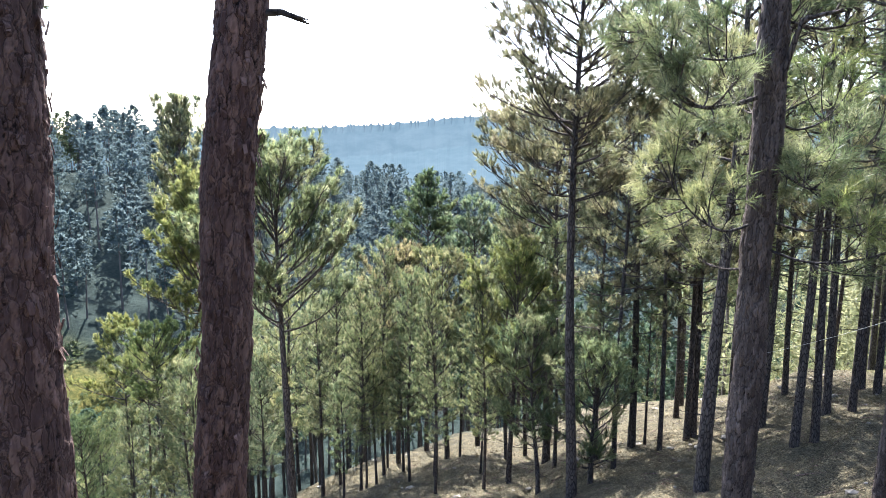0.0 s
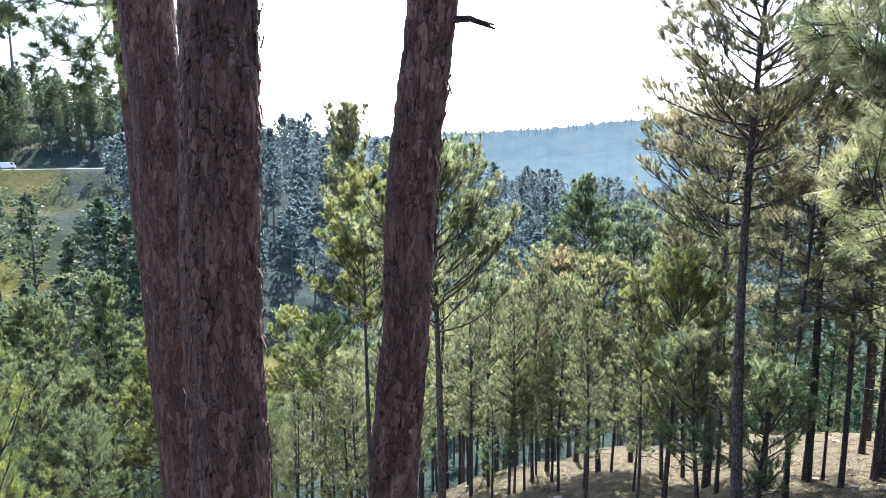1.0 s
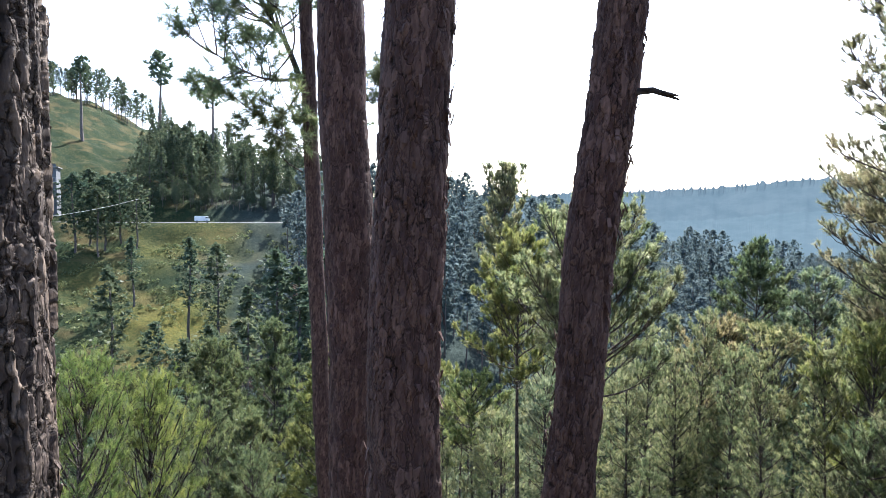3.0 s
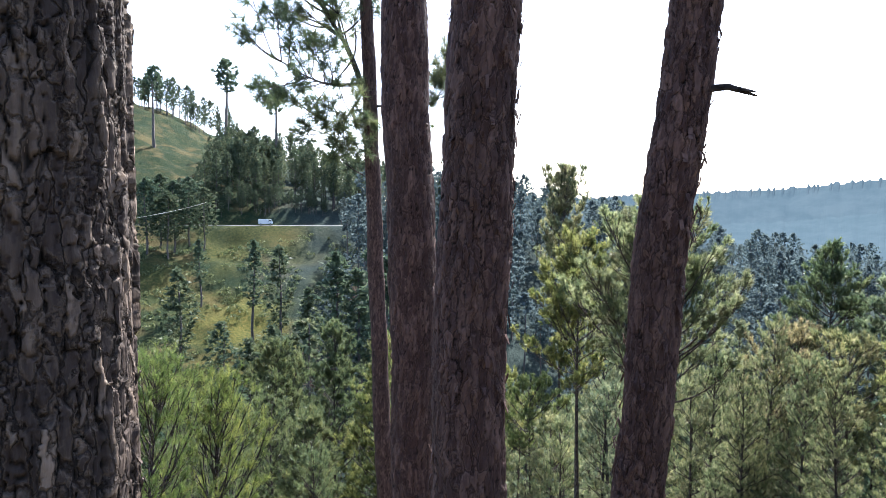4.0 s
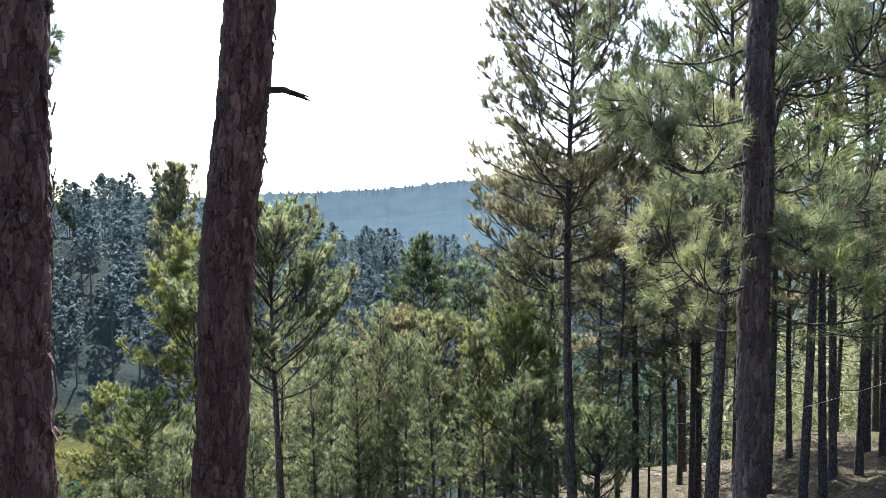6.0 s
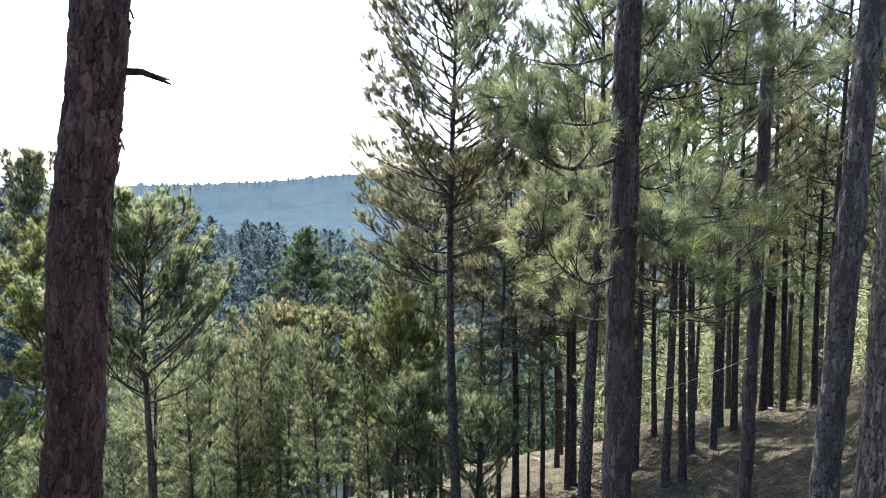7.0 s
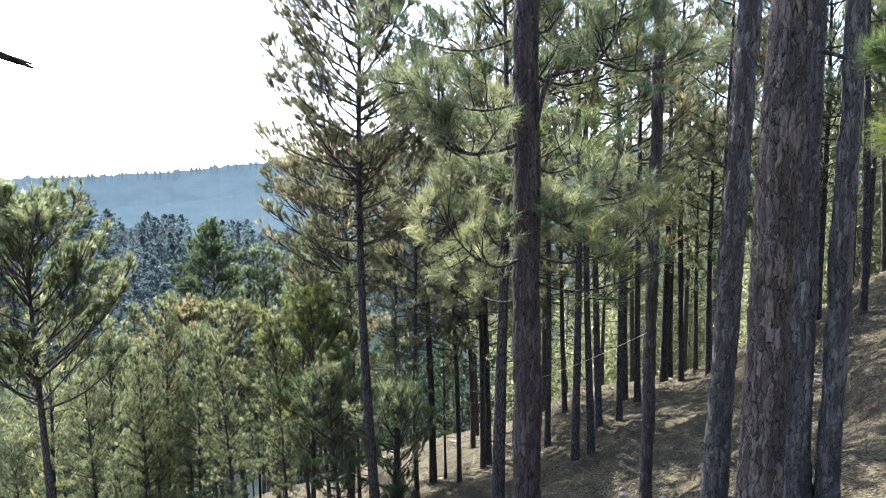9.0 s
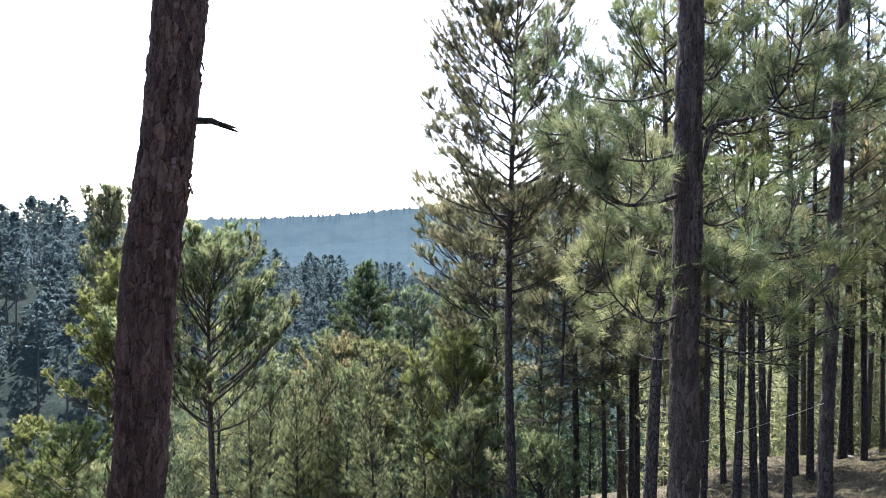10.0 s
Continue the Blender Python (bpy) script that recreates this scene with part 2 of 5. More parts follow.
def child(name, me, parent, label=""):
    ob = new(name, me)
    ob.parent = parent
    if label:
        tagged(ob, label)
    return ob


def holder(name, label, category, group=""):
    return tagged(new(name), label, category, group)


def part(name, bm, material, parent, label=""):
    me = bpy.data.meshes.new(name)
    bm.to_mesh(me)
    bm.free()
    me.materials.append(material)
    return child(name, me, parent, label)


def box(bm, size, at, bevel=0.0):
    r = bmesh.ops.create_cube(bm, size=1.0, matrix=Matrix.Translation(at) @ Matrix.Diagonal((*size, 1)))
    if bevel:
        edges = list({e for v in r["verts"] for e in v.link_edges})
        bmesh.ops.bevel(bm, geom=edges, offset=bevel, segments=2, affect="EDGES")


class Tubes:
    """Collects tapered tubes into one mesh."""

    def __init__(self):
        self.v, self.f, self.count = [], [], 0

    def add(self, pts, radii, sides=5):
        pts = np.asarray(pts, float)
        t = np.gradient(pts, axis=0) if len(pts) > 2 else np.repeat(pts[1:] - pts[:1], 2, 0)
        t /= np.linalg.norm(t, axis=1)[:, None] + 1e-9
        ref = np.where(np.abs(t[:, 2:3]) > 0.9, [[1.0, 0, 0]], [[0, 0, 1.0]])
        a = np.cross(t, ref)
        a /= np.linalg.norm(a, axis=1)[:, None] + 1e-9
        b = np.cross(t, a)
        ang = np.arange(sides) * 2 * np.pi / sides
        ring = pts[:, None] + np.asarray(radii, float)[:, None, None] * (np.cos(ang)[None, :, None] * a[:, None] + np.sin(ang)[None, :, None] * b[:, None])
        n = len(pts)
        base = self.count
        self.v.append(ring.reshape(-1, 3))
        i, j = np.meshgrid(np.arange(n - 1), np.arange(sides), indexing="ij")
        k = (j + 1) % sides
        q = np.stack([i * sides + j, i * sides + k, (i + 1) * sides + k, (i + 1) * sides + j], -1).reshape(-1, 4) + base
        self.f.append(q)
        self.count += n * sides

    def mesh(self, name, material):
        return mesh_of(name, np.concatenate(self.v), np.concatenate(self.f), material, True)


def needles_mesh(name, tips, ways, rng, n, length, width, material, spread=(12, 75), shoot=0.16):
    """Brush-like tufts: n slim needles round each shoot."""
    tips, ways = np.asarray(tips, float), np.asarray(ways, float)
    ways = ways / (np.linalg.norm(ways, axis=1)[:, None] + 1e-9)
    N = len(tips)
    ref = np.where(np.abs(ways[:, 2:3]) > 0.9, [[1.0, 0, 0]], [[0, 0, 1.0]])
    a = np.cross(ways, ref)
    a /= np.linalg.norm(a, axis=1)[:, None]
    b = np.cross(ways, a)
    phi, th = rng.uniform(0, 2 * np.pi, (N, n)), np.radians(rng.uniform(*spread, (N, n)))
    size = rng.uniform(0.75, 1.15, (N, 1)) * rng.uniform(0.7, 1.1, (N, n)) * length
    d = np.cos(th)[..., None] * ways[:, None] + np.sin(th)[..., None] * (np.cos(phi)[..., None] * a[:, None] + np.sin(phi)[..., None] * b[:, None])
    d[..., 2] -= 0.12
    start = tips[:, None] - ways[:, None] * (rng.uniform(0, 1, (N, n)) * shoot)[..., None]
    side = np.cross(d, rng.normal(size=(N, n, 3)))
    side /= np.linalg.norm(side, axis=-1)[..., None] + 1e-9
    w = width * rng.uniform(0.7, 1.3, (N, n))[..., None]
    v = np.stack([start - side * w / 2, start + side * w / 2, start + d * size[..., None]], 2).reshape(-1, 3)
    me = mesh_of(name, v, np.arange(len(v)).reshape(-1, 3), material)
    me.attributes.new("tuft", "FLOAT", "POINT").data.foreach_set("value", np.repeat(0.7 * rng.random(N) ** 1.3, 3 * n))
    return me


def bough(tubes, tips, ways, rng, root, way, length, radius, twigs=6, rise=0.5, sides=4, fill=0.50, twig_len=0.50, light=False):
    """One limb that curves upwards, with twigs and the places of its needle tufts."""
    way = np.asarray(way, float) / np.linalg.norm(way)
    s = np.linspace(0, 1, 3 if light else 6)[:, None]
    bend = rng.normal(0, 0.10, 3) * length
    pts = np.asarray(root) + way * s * length + np.array([0, 0, rise * length * 0.5]) * s**2 + bend * s * (1 - s) * 1.5
    tubes.add(pts, radius * (1 - 0.85 * s[:, 0]) + 0.004, sides)
    end = pts[-1] - pts[-2]
    tips.append(pts[-1])
    ways.append(end / np.linalg.norm(end) + [0, 0, 0.5])
    for _ in range(twigs):
        k = rng.uniform(fill, 0.97)
        at = np.array([np.interp(k, s[:, 0], pts[:, c]) for c in range(3)])
        out = way + rng.normal(0, 0.75, 3) + [0, 0, 0.25]
        out /= np.linalg.norm(out)
        ln = length * twig_len * (1.15 - k) * rng.uniform(0.6, 1.3) + 0.12
        tw = at + out * np.linspace(0, 1, 4)[:, None] * ln + np.array([0, 0, 0.35 * ln]) * (np.linspace(0, 1, 4)[:, None] ** 2)
        if not light:
            tubes.add(tw[[0, 3]], np.array([0.35, 0.12]) * radius * (1.1 - 0.6 * k) + 0.003, 3)
        tips.append(tw[-1])
        ways.append(out + [0, 0, 0.7])
        if ln > 0.35:
            tips.append(tw[2])
            ways.append(out + rng.normal(0, 0.5, 3) + [0, 0, 0.4])


def branch(tubes, tips, ways, rng, root, way, length, radius, sprays, rise, light):
    """A limb that bends upwards, with side sprays in its outer part and needle tufts at the ends of its twigs."""
    way = np.asarray(way, float) / np.linalg.norm(way)
    s = np.linspace(0, 1, 4 if light else 7)[:, None]
    bend = rng.normal(0, 0.09, 3) * length
    pts = np.asarray(root) + way * s * length + np.array([0, 0, rise * length]) * s**2.2 + bend * s * (1 - s) * 1.6
    tubes.add(pts, radius * (1 - 0.85 * s[:, 0]) + 0.005, 3 if light else 5)
    side = np.cross(way, [0, 0, 1.0])
    side /= np.linalg.norm(side) + 1e-9
    count = max(2, int(round(sprays * length)))
    for i in range(count + 1):
        k = 1.0 if i == count else rng.uniform(0.30, 0.97)
        at = np.array([np.interp(k, s[:, 0], pts[:, c]) for c in range(3)])
        sign = 1 if i % 2 else -1
        out = way * 0.8 + side * sign * rng.uniform(0.3, 1.1) + np.array([0, 0, rng.uniform(0.0, 0.7)]) + rng.normal(0, 0.15, 3)
        if i == count:
            out = pts[-1] - pts[-2]
        out = out / np.linalg.norm(out)
        ln = (0.42 * length * (1.15 - k) + 0.18) * rng.uniform(0.7, 1.25) if i < count else 0.22
        end = at + out * ln + np.array([0, 0, 0.3 * ln])
        if not light:
            tubes.add([at, at + out * ln * 0.55, end], np.array([0.34, 0.24, 0.12]) * radius + 0.003, 3)
        for _ in range(1 + int(rng.random() < 0.5 + ln) + int(ln > 0.4)):
            back = rng.uniform(0, 0.55) * ln
            off = rng.normal(0, 1, 3) * [1, 1, 0.4]
            off *= rng.uniform(0.05, 0.28) / (np.linalg.norm(off) + 1e-9)
            tip = end - out * back + off + [0, 0, 0.12]
            if not light:
                tubes.add([end - out * back, tip], [0.007, 0.004], 3)
            tips.append(tip)
            ways.append(out * 0.55 + off * 1.5 + [0, 0, 0.75])
        tips.append(end)
        ways.append(out + [0, 0, 0.6])


def pine(label, seed, height, girth, start, reach, profile, step=0.55, per=4.4, sprays=2.9, tuft=(26, 0.21, 0.017), lift=(0.15, 1.2), rise=0.30, leaf=None, bark=None, bend=0.15, stubs=14, light=False, group="pines", bare=0.0):
    """A pine built at the origin: trunk, limbs and crown; lift: how steeply the limbs leave at the crown's foot and top."""
    rng = np.random.default_rng(seed)
    top = holder("pine_tree", label, "tree", group)
    z = np.linspace(0, height, 14 if light else 26)
    sway = np.stack([bend * np.sin(z / height * rng.uniform(2, 5) + rng.uniform(0, 6)), bend * np.sin(z / height * rng.uniform(2, 5) + rng.uniform(0, 6))], 1)
    sway -= sway[0]
    axis = np.c_[sway, z]
    axis[0, 2] = -0.8
    r = girth / 2 * (1 - (z / height) ** 1.3 * 0.93) * (1 + 0.35 * np.exp(-z / 0.35))
    trunk, tubes, tips, ways = Tubes(), Tubes(), [], []
    trunk.add(axis, r * (1 + rng.normal(0, 0.03, len(r))), 8 if light else 12)
    h, turn = start * height, rng.uniform(0, 6.28)
    while h < height - 0.25:
        f = max(0.0, (h / height - start) / (1 - start))
        for k in range(max(2, int(round(per * rng.uniform(0.6, 1.3))))):
            turn += 2.4 + rng.normal(0, 0.4)
            if rng.random() < bare * (1 - f):
                continue
            ln = max(0.3, reach * np.interp(f, *profile) * rng.uniform(0.55, 1.15))
            hh = h + rng.uniform(-0.35, 0.35) * step
            at = [np.interp(hh, z, axis[:, 0]), np.interp(hh, z, axis[:, 1]), hh]
            el = lift[0] + (lift[1] - lift[0]) * f**1.3 + rng.normal(0, 0.12)
            ln = ln / (1 + el * el) ** 0.3 * (1 + 0.35 * el * f)
            ln = max(0.15, min(ln, (height - hh + 0.25) / (max(el, 0) / math.sqrt(1 + el * el) + rise)))
            branch(tubes, tips, ways, rng, at, [math.cos(turn), math.sin(turn), el], ln, 0.011 + 0.009 * ln, sprays, rise, light)
        h += step * rng.uniform(0.7, 1.3)
    tips.append(axis[-1])
    ways.append(np.array([0, 0, 1.0]))
    for _ in range(stubs):
        h = rng.uniform(0.1, start + 0.1) * height
        turn, ln = rng.uniform(0, 6.28), rng.uniform(0.2, 1.2)
        at = np.array([np.interp(h, z, axis[:, 0]), np.interp(h, z, axis[:, 1]), h])
        tubes.add(at + np.outer(np.linspace(0, 1, 2), [math.cos(turn) * ln, math.sin(turn) * ln, rng.uniform(-0.1, 0.25)]), [0.018, 0.006], 3)
    child("trunk", trunk.mesh("trunk", bark or M_BARK), top)
    tagged(child("branchwork", tubes.mesh("branchwork", bark or M_BARK), top), kind="stuff")
    tagged(child("crown", needles_mesh("crown", tips, ways, rng, *tuft, leaf or M_NEEDLE, (8, 58), 0.9 * tuft[1]), top), kind="stuff")
    return top


# ---- ground ----
def soft_over(x, k):
    return k * np.logaddexp(0, np.asarray(x, float) / k)


def wave_noise(x, y, size, seed):
    """A cheap smooth noise from summed sines."""
    rng = np.random.default_rng(seed)
    out = 0
    for _ in range(7):
        a, p, f = rng.uniform(0, 6.28), rng.uniform(0, 6.28), rng.uniform(0.6, 1.7) / size * 6.28
        out = out + np.sin((x * math.cos(a) + y * math.sin(a)) * f + p)
    return out / 7


def from_wv(w, v):
    return -0.704 * w + 0.714 * v, 0.714 * w + 0.704 * v


def polar(az, dist):
    return -dist * math.sin(radians(az)), dist * math.cos(radians(az))


ROAD_W = (194.0, 207.0)


def ground(x, y):
    x, y = np.asarray(x, float), np.asarray(y, float)
    drop = 0.475 * y - 0.26 * x
    near = -1.4 - drop - 0.5 * np.exp(-((x - 8.7) ** 2 + (y - 11) ** 2) / 18.0)
    near = 30 - soft_over(30 - near, 6)
    u = 0.866 * x + 0.5 * y
    near = near - 0.40 * soft_over(u - 33, 3)
    r2 = x * x + y * y
    bearing = np.degrees(np.arctan2(-x, y))
    near = near + 0.125 * soft_over(np.sqrt(r2) - 15, 2) * np.interp(bearing, [-120, -70, -50, -40, -35, -29, -24, -12, -6, 4], [0, 1.4, 1.4, 0.68, 0.88, 1.15, 0.9, 1.05, 0.7, 0])
    shelf = soft_over(np.sqrt(r2) - 15, 2) - soft_over(np.sqrt(r2) - 36, 3)
    near = near + 0.125 * shelf * np.interp(bearing, [-8, -2, 5, 10, 14, 20], [0, 0.9, 1.4, 1.2, 0.8, 0])
    near = near + 1.4 * np.exp(-r2 / 5.0)
    close = np.exp(-r2 / 60.0**2)
    near = near + close * (0.30 * wave_noise(x, y, 7, 1) + 0.16 * wave_noise(x, y, 2.2, 2) + 0.16 * np.sin(drop * 5.2 + 4.0 * wave_noise(x, y, 6, 3)) + 0.10 * wave_noise(x, y, 1.1, 4))
    w, v = -0.70 * x + 0.71 * y, 0.71 * x + 0.70 * y
    w = w + 6 * wave_noise(x, y, 90, 5)
    rise = np.interp(w, [60, 100, 150, 190, ROAD_W[0], ROAD_W[1], 215, 235, 300, 350, 600, 900], [-46, -41, -24, -7, -3, -3, 8, 19, 50, 58, 40, -40])
    k = np.interp(v, [-400, 20, 90, 155, 250, 400], [1, 1, 0.88, 0.66, 0.5, 0.4])
    k2 = np.interp(v, [-300, -100, -52, -32, 0, 40, 70], [1.1, 1.0, 0.84, 0.66, 0.48, 0.24, 0.0])
    far = -46 + (np.minimum(rise, -3) + 46) * k + np.maximum(rise + 3, 0) * k2
    far = far + np.where((w > ROAD_W[0] - 3) & (w < ROAD_W[1] + 2), 0, 1) * (1.2 * wave_noise(x, y, 24, 6) + 1.5 * wave_noise(x, y, 13, 31))
    far = far - 0.30 * np.maximum(w - 216, 0) * np.clip((v - 45) / 40, 0, 1)
    s = 4.0
    return s * np.logaddexp(near / s, far / s)


def gz(x, y):
    return float(ground(x, y))


def build_ground():
    radii = np.r_[0.0, np.geomspace(0.35, 60, 130), np.geomspace(61, 420, 140), np.geomspace(440, 4000, 16)]
    ang = np.radians(np.r_[np.arange(0, 28, 1.0), np.arange(28, 62, 0.4), np.arange(62, 360, 1.0)])
    n = len(ang)
    R, A = np.meshgrid(radii[1:], ang, indexing="ij")
    X, Y = -R * np.sin(A), R * np.cos(A)
    Z = ground(X, Y)
    verts = np.r_[[[0, 0, gz(0, 0)]], np.stack([X, Y, Z], -1).reshape(-1, 3)]
    i, j = np.meshgrid(np.arange(len(radii) - 2), np.arange(n), indexing="ij")
    k = (j + 1) % n
    quads = 1 + np.stack([i * n + j, i * n + k, (i + 1) * n + k, (i + 1) * n + j], -1).reshape(-1, 4)
    faces = quads.tolist() + [[0, 1 + b, 1 + (b + 1) % n] for b in range(n)]
    me = mesh_of("ground", verts, faces, M_GROUND, True)
    w = -0.70 * verts[:, 0] + 0.71 * verts[:, 1]
    u = 0.866 * verts[:, 0] + 0.5 * verts[:, 1]
    cover = np.clip((w - 45) / 25, 0, 1)
    cover = np.maximum(cover, np.clip((u - 30.5) / 3, 0, 1) * 0.9)
    v = 0.71 * verts[:, 0] + 0.70 * verts[:, 1]
    under = np.clip((w - 50) / 20, 0, 1) * np.clip((v + 6 + 10 * wave_noise(verts[:, 0], verts[:, 1], 30, 8)) / 14, 0, 1)
    far_off = np.hypot(verts[:, 0], verts[:, 1])
    under = np.maximum(under, np.clip((far_off - 42) / 14, 0, 1) * np.clip((v - 5) / 20, 0, 1) * np.clip((36 - u) / 8, 0, 1))
    lawn = np.zeros(len(verts))
    for az, dist, size in ((29.3, 120, 15), (50, 132, 10), (46.5, 118, 8), (54, 172, 10), (43.5, 188, 12), (48, 186, 11), (40, 170, 8)):
        x, y = polar(az, dist)
        lawn = np.maximum(lawn, np.clip(1.3 - np.hypot(verts[:, 0] - x, verts[:, 1] - y) / size + 0.9 * wave_noise(verts[:, 0], verts[:, 1], 14, 21), 0, 1))
    lawn = np.maximum(0.42 * lawn, 0.9 * np.clip((u - 30.5) / 3, 0, 1) * np.clip((75 - np.hypot(verts[:, 0], verts[:, 1])) / 20, 0, 1))
    glade = polar(29.6, 113)
    lawn = np.maximum(lawn, 0.95 * np.clip(1.5 - np.hypot(verts[:, 0] - glade[0], verts[:, 1] - glade[1]) / 13 + 0.5 * wave_noise(verts[:, 0], verts[:, 1], 8, 23), 0, 1))
    bright = polar(48.3, 152)
    lawn = np.maximum(lawn, 0.8 * np.clip(1.4 - np.hypot(verts[:, 0] - bright[0], verts[:, 1] - bright[1]) / 11 + 0.6 * wave_noise(verts[:, 0], verts[:, 1], 9, 24), 0, 1))
    under = under * (1 - lawn)
    cover = np.maximum(cover, lawn)
    for key, val in (("cover", cover), ("undergrowth", under), ("meadow", lawn)):
        me.attributes.new(key, "FLOAT", "POINT").data.foreach_set("value", val)
    tagged(new("ground", me), "steep forest floor of brown pine litter, grassy on the far slopes", "ground", kind="structure")


build_ground()


# ---- near trunks with plated bark ----
def cells(a, b, na, nb, seed):
    """Nearest and second-nearest jittered cell points on a strip that wraps round in a: edge distance, cell value, place within the cell."""
    rng = np.random.default_rng(seed)
    jit, val = rng.uniform(0.08, 0.92, (na, nb, 2)), rng.uniform(0, 1, (na, nb))
    ca, cb = np.floor(a).astype(int), np.floor(b).astype(int)
    d1, d2 = np.full(a.shape, 9.0), np.full(a.shape, 9.0)
    v1, oa, ob_ = np.zeros(a.shape), np.zeros(a.shape), np.zeros(a.shape)
    for i in (-1, 0, 1):
        for j in (-1, 0, 1):
            ia, ib = (ca + i) % na, np.clip(cb + j, 0, nb - 1)
            da, db = ca + i + jit[ia, ib, 0] - a, cb + j + jit[ia, ib, 1] - b
            d = np.maximum(np.abs(da), np.abs(db)) * 0.6 + np.hypot(da, db) * 0.4
            near = d < d1
            d2 = np.where(near, d1, np.minimum(d2, d))
            v1, oa, ob_ = np.where(near, val[ia, ib], v1), np.where(near, da, oa), np.where(near, db, ob_)
            d1 = np.where(near, d, d1)
    return d2 - d1, v1, oa, ob_


def lattice(ta, b, na, seed):
    """Smooth value noise, -0.5 to 0.5, on a strip that wraps round in ta (0 to 1)."""
    rng = np.random.default_rng(seed)
    g = rng.uniform(-0.5, 0.5, (na, 257))
    a = ta * na
    ia, ib = np.floor(a).astype(int), np.floor(b).astype(int)
    fa, fb = a - ia, b - ib
    fa, fb = fa * fa * (3 - 2 * fa), fb * fb * (3 - 2 * fb)
    g00, g10 = g[ia % na, ib % 257], g[(ia + 1) % na, ib % 257]
    g01, g11 = g[ia % na, (ib + 1) % 257], g[(ia + 1) % na, (ib + 1) % 257]
    return (g00 * (1 - fa) + g10 * fa) * (1 - fb) + (g01 * (1 - fa) + g11 * fa) * fb


def bark_trunk(axis, radii, fine, around, along, seed, material, plate=(0.05, 0.13), depth=0.014):
    """A trunk along axis (points, from foot to top) with raised, flaking bark plates; fine: the heights between which it is dense."""
    axis = np.asarray(axis, float)
    z = np.r_[np.linspace(axis[0, 2], fine[0], 12, endpoint=False), np.linspace(*fine, along), np.linspace(fine[1], axis[-1, 2], 24)[1:]]
    cx, cy, rr = (np.interp(z, axis[:, 2], c) for c in (axis[:, 0], axis[:, 1], np.asarray(radii, float)))
    rng = np.random.default_rng(seed)
    cx = cx + 0.012 * np.sin(z * 2.1 + rng.uniform(0, 6)) + 0.006 * np.sin(z * 5.3 + rng.uniform(0, 6))
    rr = rr * (1 + 0.025 * np.sin(z * 1.7 + rng.uniform(0, 6)) + 0.015 * np.sin(z * 4.9 + rng.uniform(0, 6)))
    th = np.arange(around) * 2 * np.pi / around
    Z, T = np.meshgrid(z, th, indexing="ij")
    na = max(6, int(round(2 * np.pi * float(np.mean(radii)) / plate[0])))
    ta, zb = T / (2 * np.pi), Z - z[0]
    warp = 0.9 * lattice(ta, zb * 5, 6, seed + 7) + 0.6 * lattice(ta, zb * 14, 16, seed + 8) + 0.35 * lattice(ta, zb * 34, 40, seed + 9)
    rise = 0.9 * lattice(ta, zb * 4, 9, seed + 10) + 0.6 * lattice(ta, zb * 12, 22, seed + 11) + 0.3 * lattice(ta, zb * 40, 60, seed + 12)
    a = (ta * na + warp) % na
    b = zb / plate[1] + rise + 3
    rows = int((z[-1] - z[0]) / plate[1]) + 12
    e1, v1, oa, ob_ = cells(a, b, na, rows, seed)
    a2 = (a * 2 + 0.5 * lattice(ta, zb * 30, 30, seed + 13)) % (2 * na)
    e2, v2, oa2, ob2 = cells(a2, b * 1.7, 2 * na, int(rows * 1.7) + 8, seed + 1)
    e3, v3, _, _ = cells((a * 4) % (4 * na), b * 4.5, 4 * na, int(rows * 4.5) + 8, seed + 2)
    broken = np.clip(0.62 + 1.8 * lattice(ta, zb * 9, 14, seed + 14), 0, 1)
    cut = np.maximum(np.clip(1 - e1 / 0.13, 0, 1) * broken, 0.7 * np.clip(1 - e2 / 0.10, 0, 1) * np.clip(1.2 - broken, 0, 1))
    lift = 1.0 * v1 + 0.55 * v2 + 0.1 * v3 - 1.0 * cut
    lift = lift + (v1 - 0.2) * oa * 0.8 - (v1 - 0.3) * ob_ * 0.5
    fine_grain = 0.06 * lattice(ta, zb * 120, 90, seed + 15)
    R = rr[:, None] - depth + depth * (lift + fine_grain)
    flare = 1 + 0.3 * np.exp(-(Z - z[0]) / 0.4)
    X, Y = cx[:, None] + R * flare * np.cos(T), cy[:, None] + R * flare * np.sin(T)
    verts = np.stack([X, Y, Z], -1).reshape(-1, 3)
    i, j = np.meshgrid(np.arange(len(z) - 1), np.arange(around), indexing="ij")
    k = (j + 1) % around
    me = mesh_of("trunk", verts, np.stack([i * around + j, i * around + k, (i + 1) * around + k, (i + 1) * around + j], -1).reshape(-1, 4), material, True)
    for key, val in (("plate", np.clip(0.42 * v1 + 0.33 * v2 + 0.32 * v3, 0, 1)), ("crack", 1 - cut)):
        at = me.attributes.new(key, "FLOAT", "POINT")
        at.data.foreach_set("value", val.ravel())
    return me


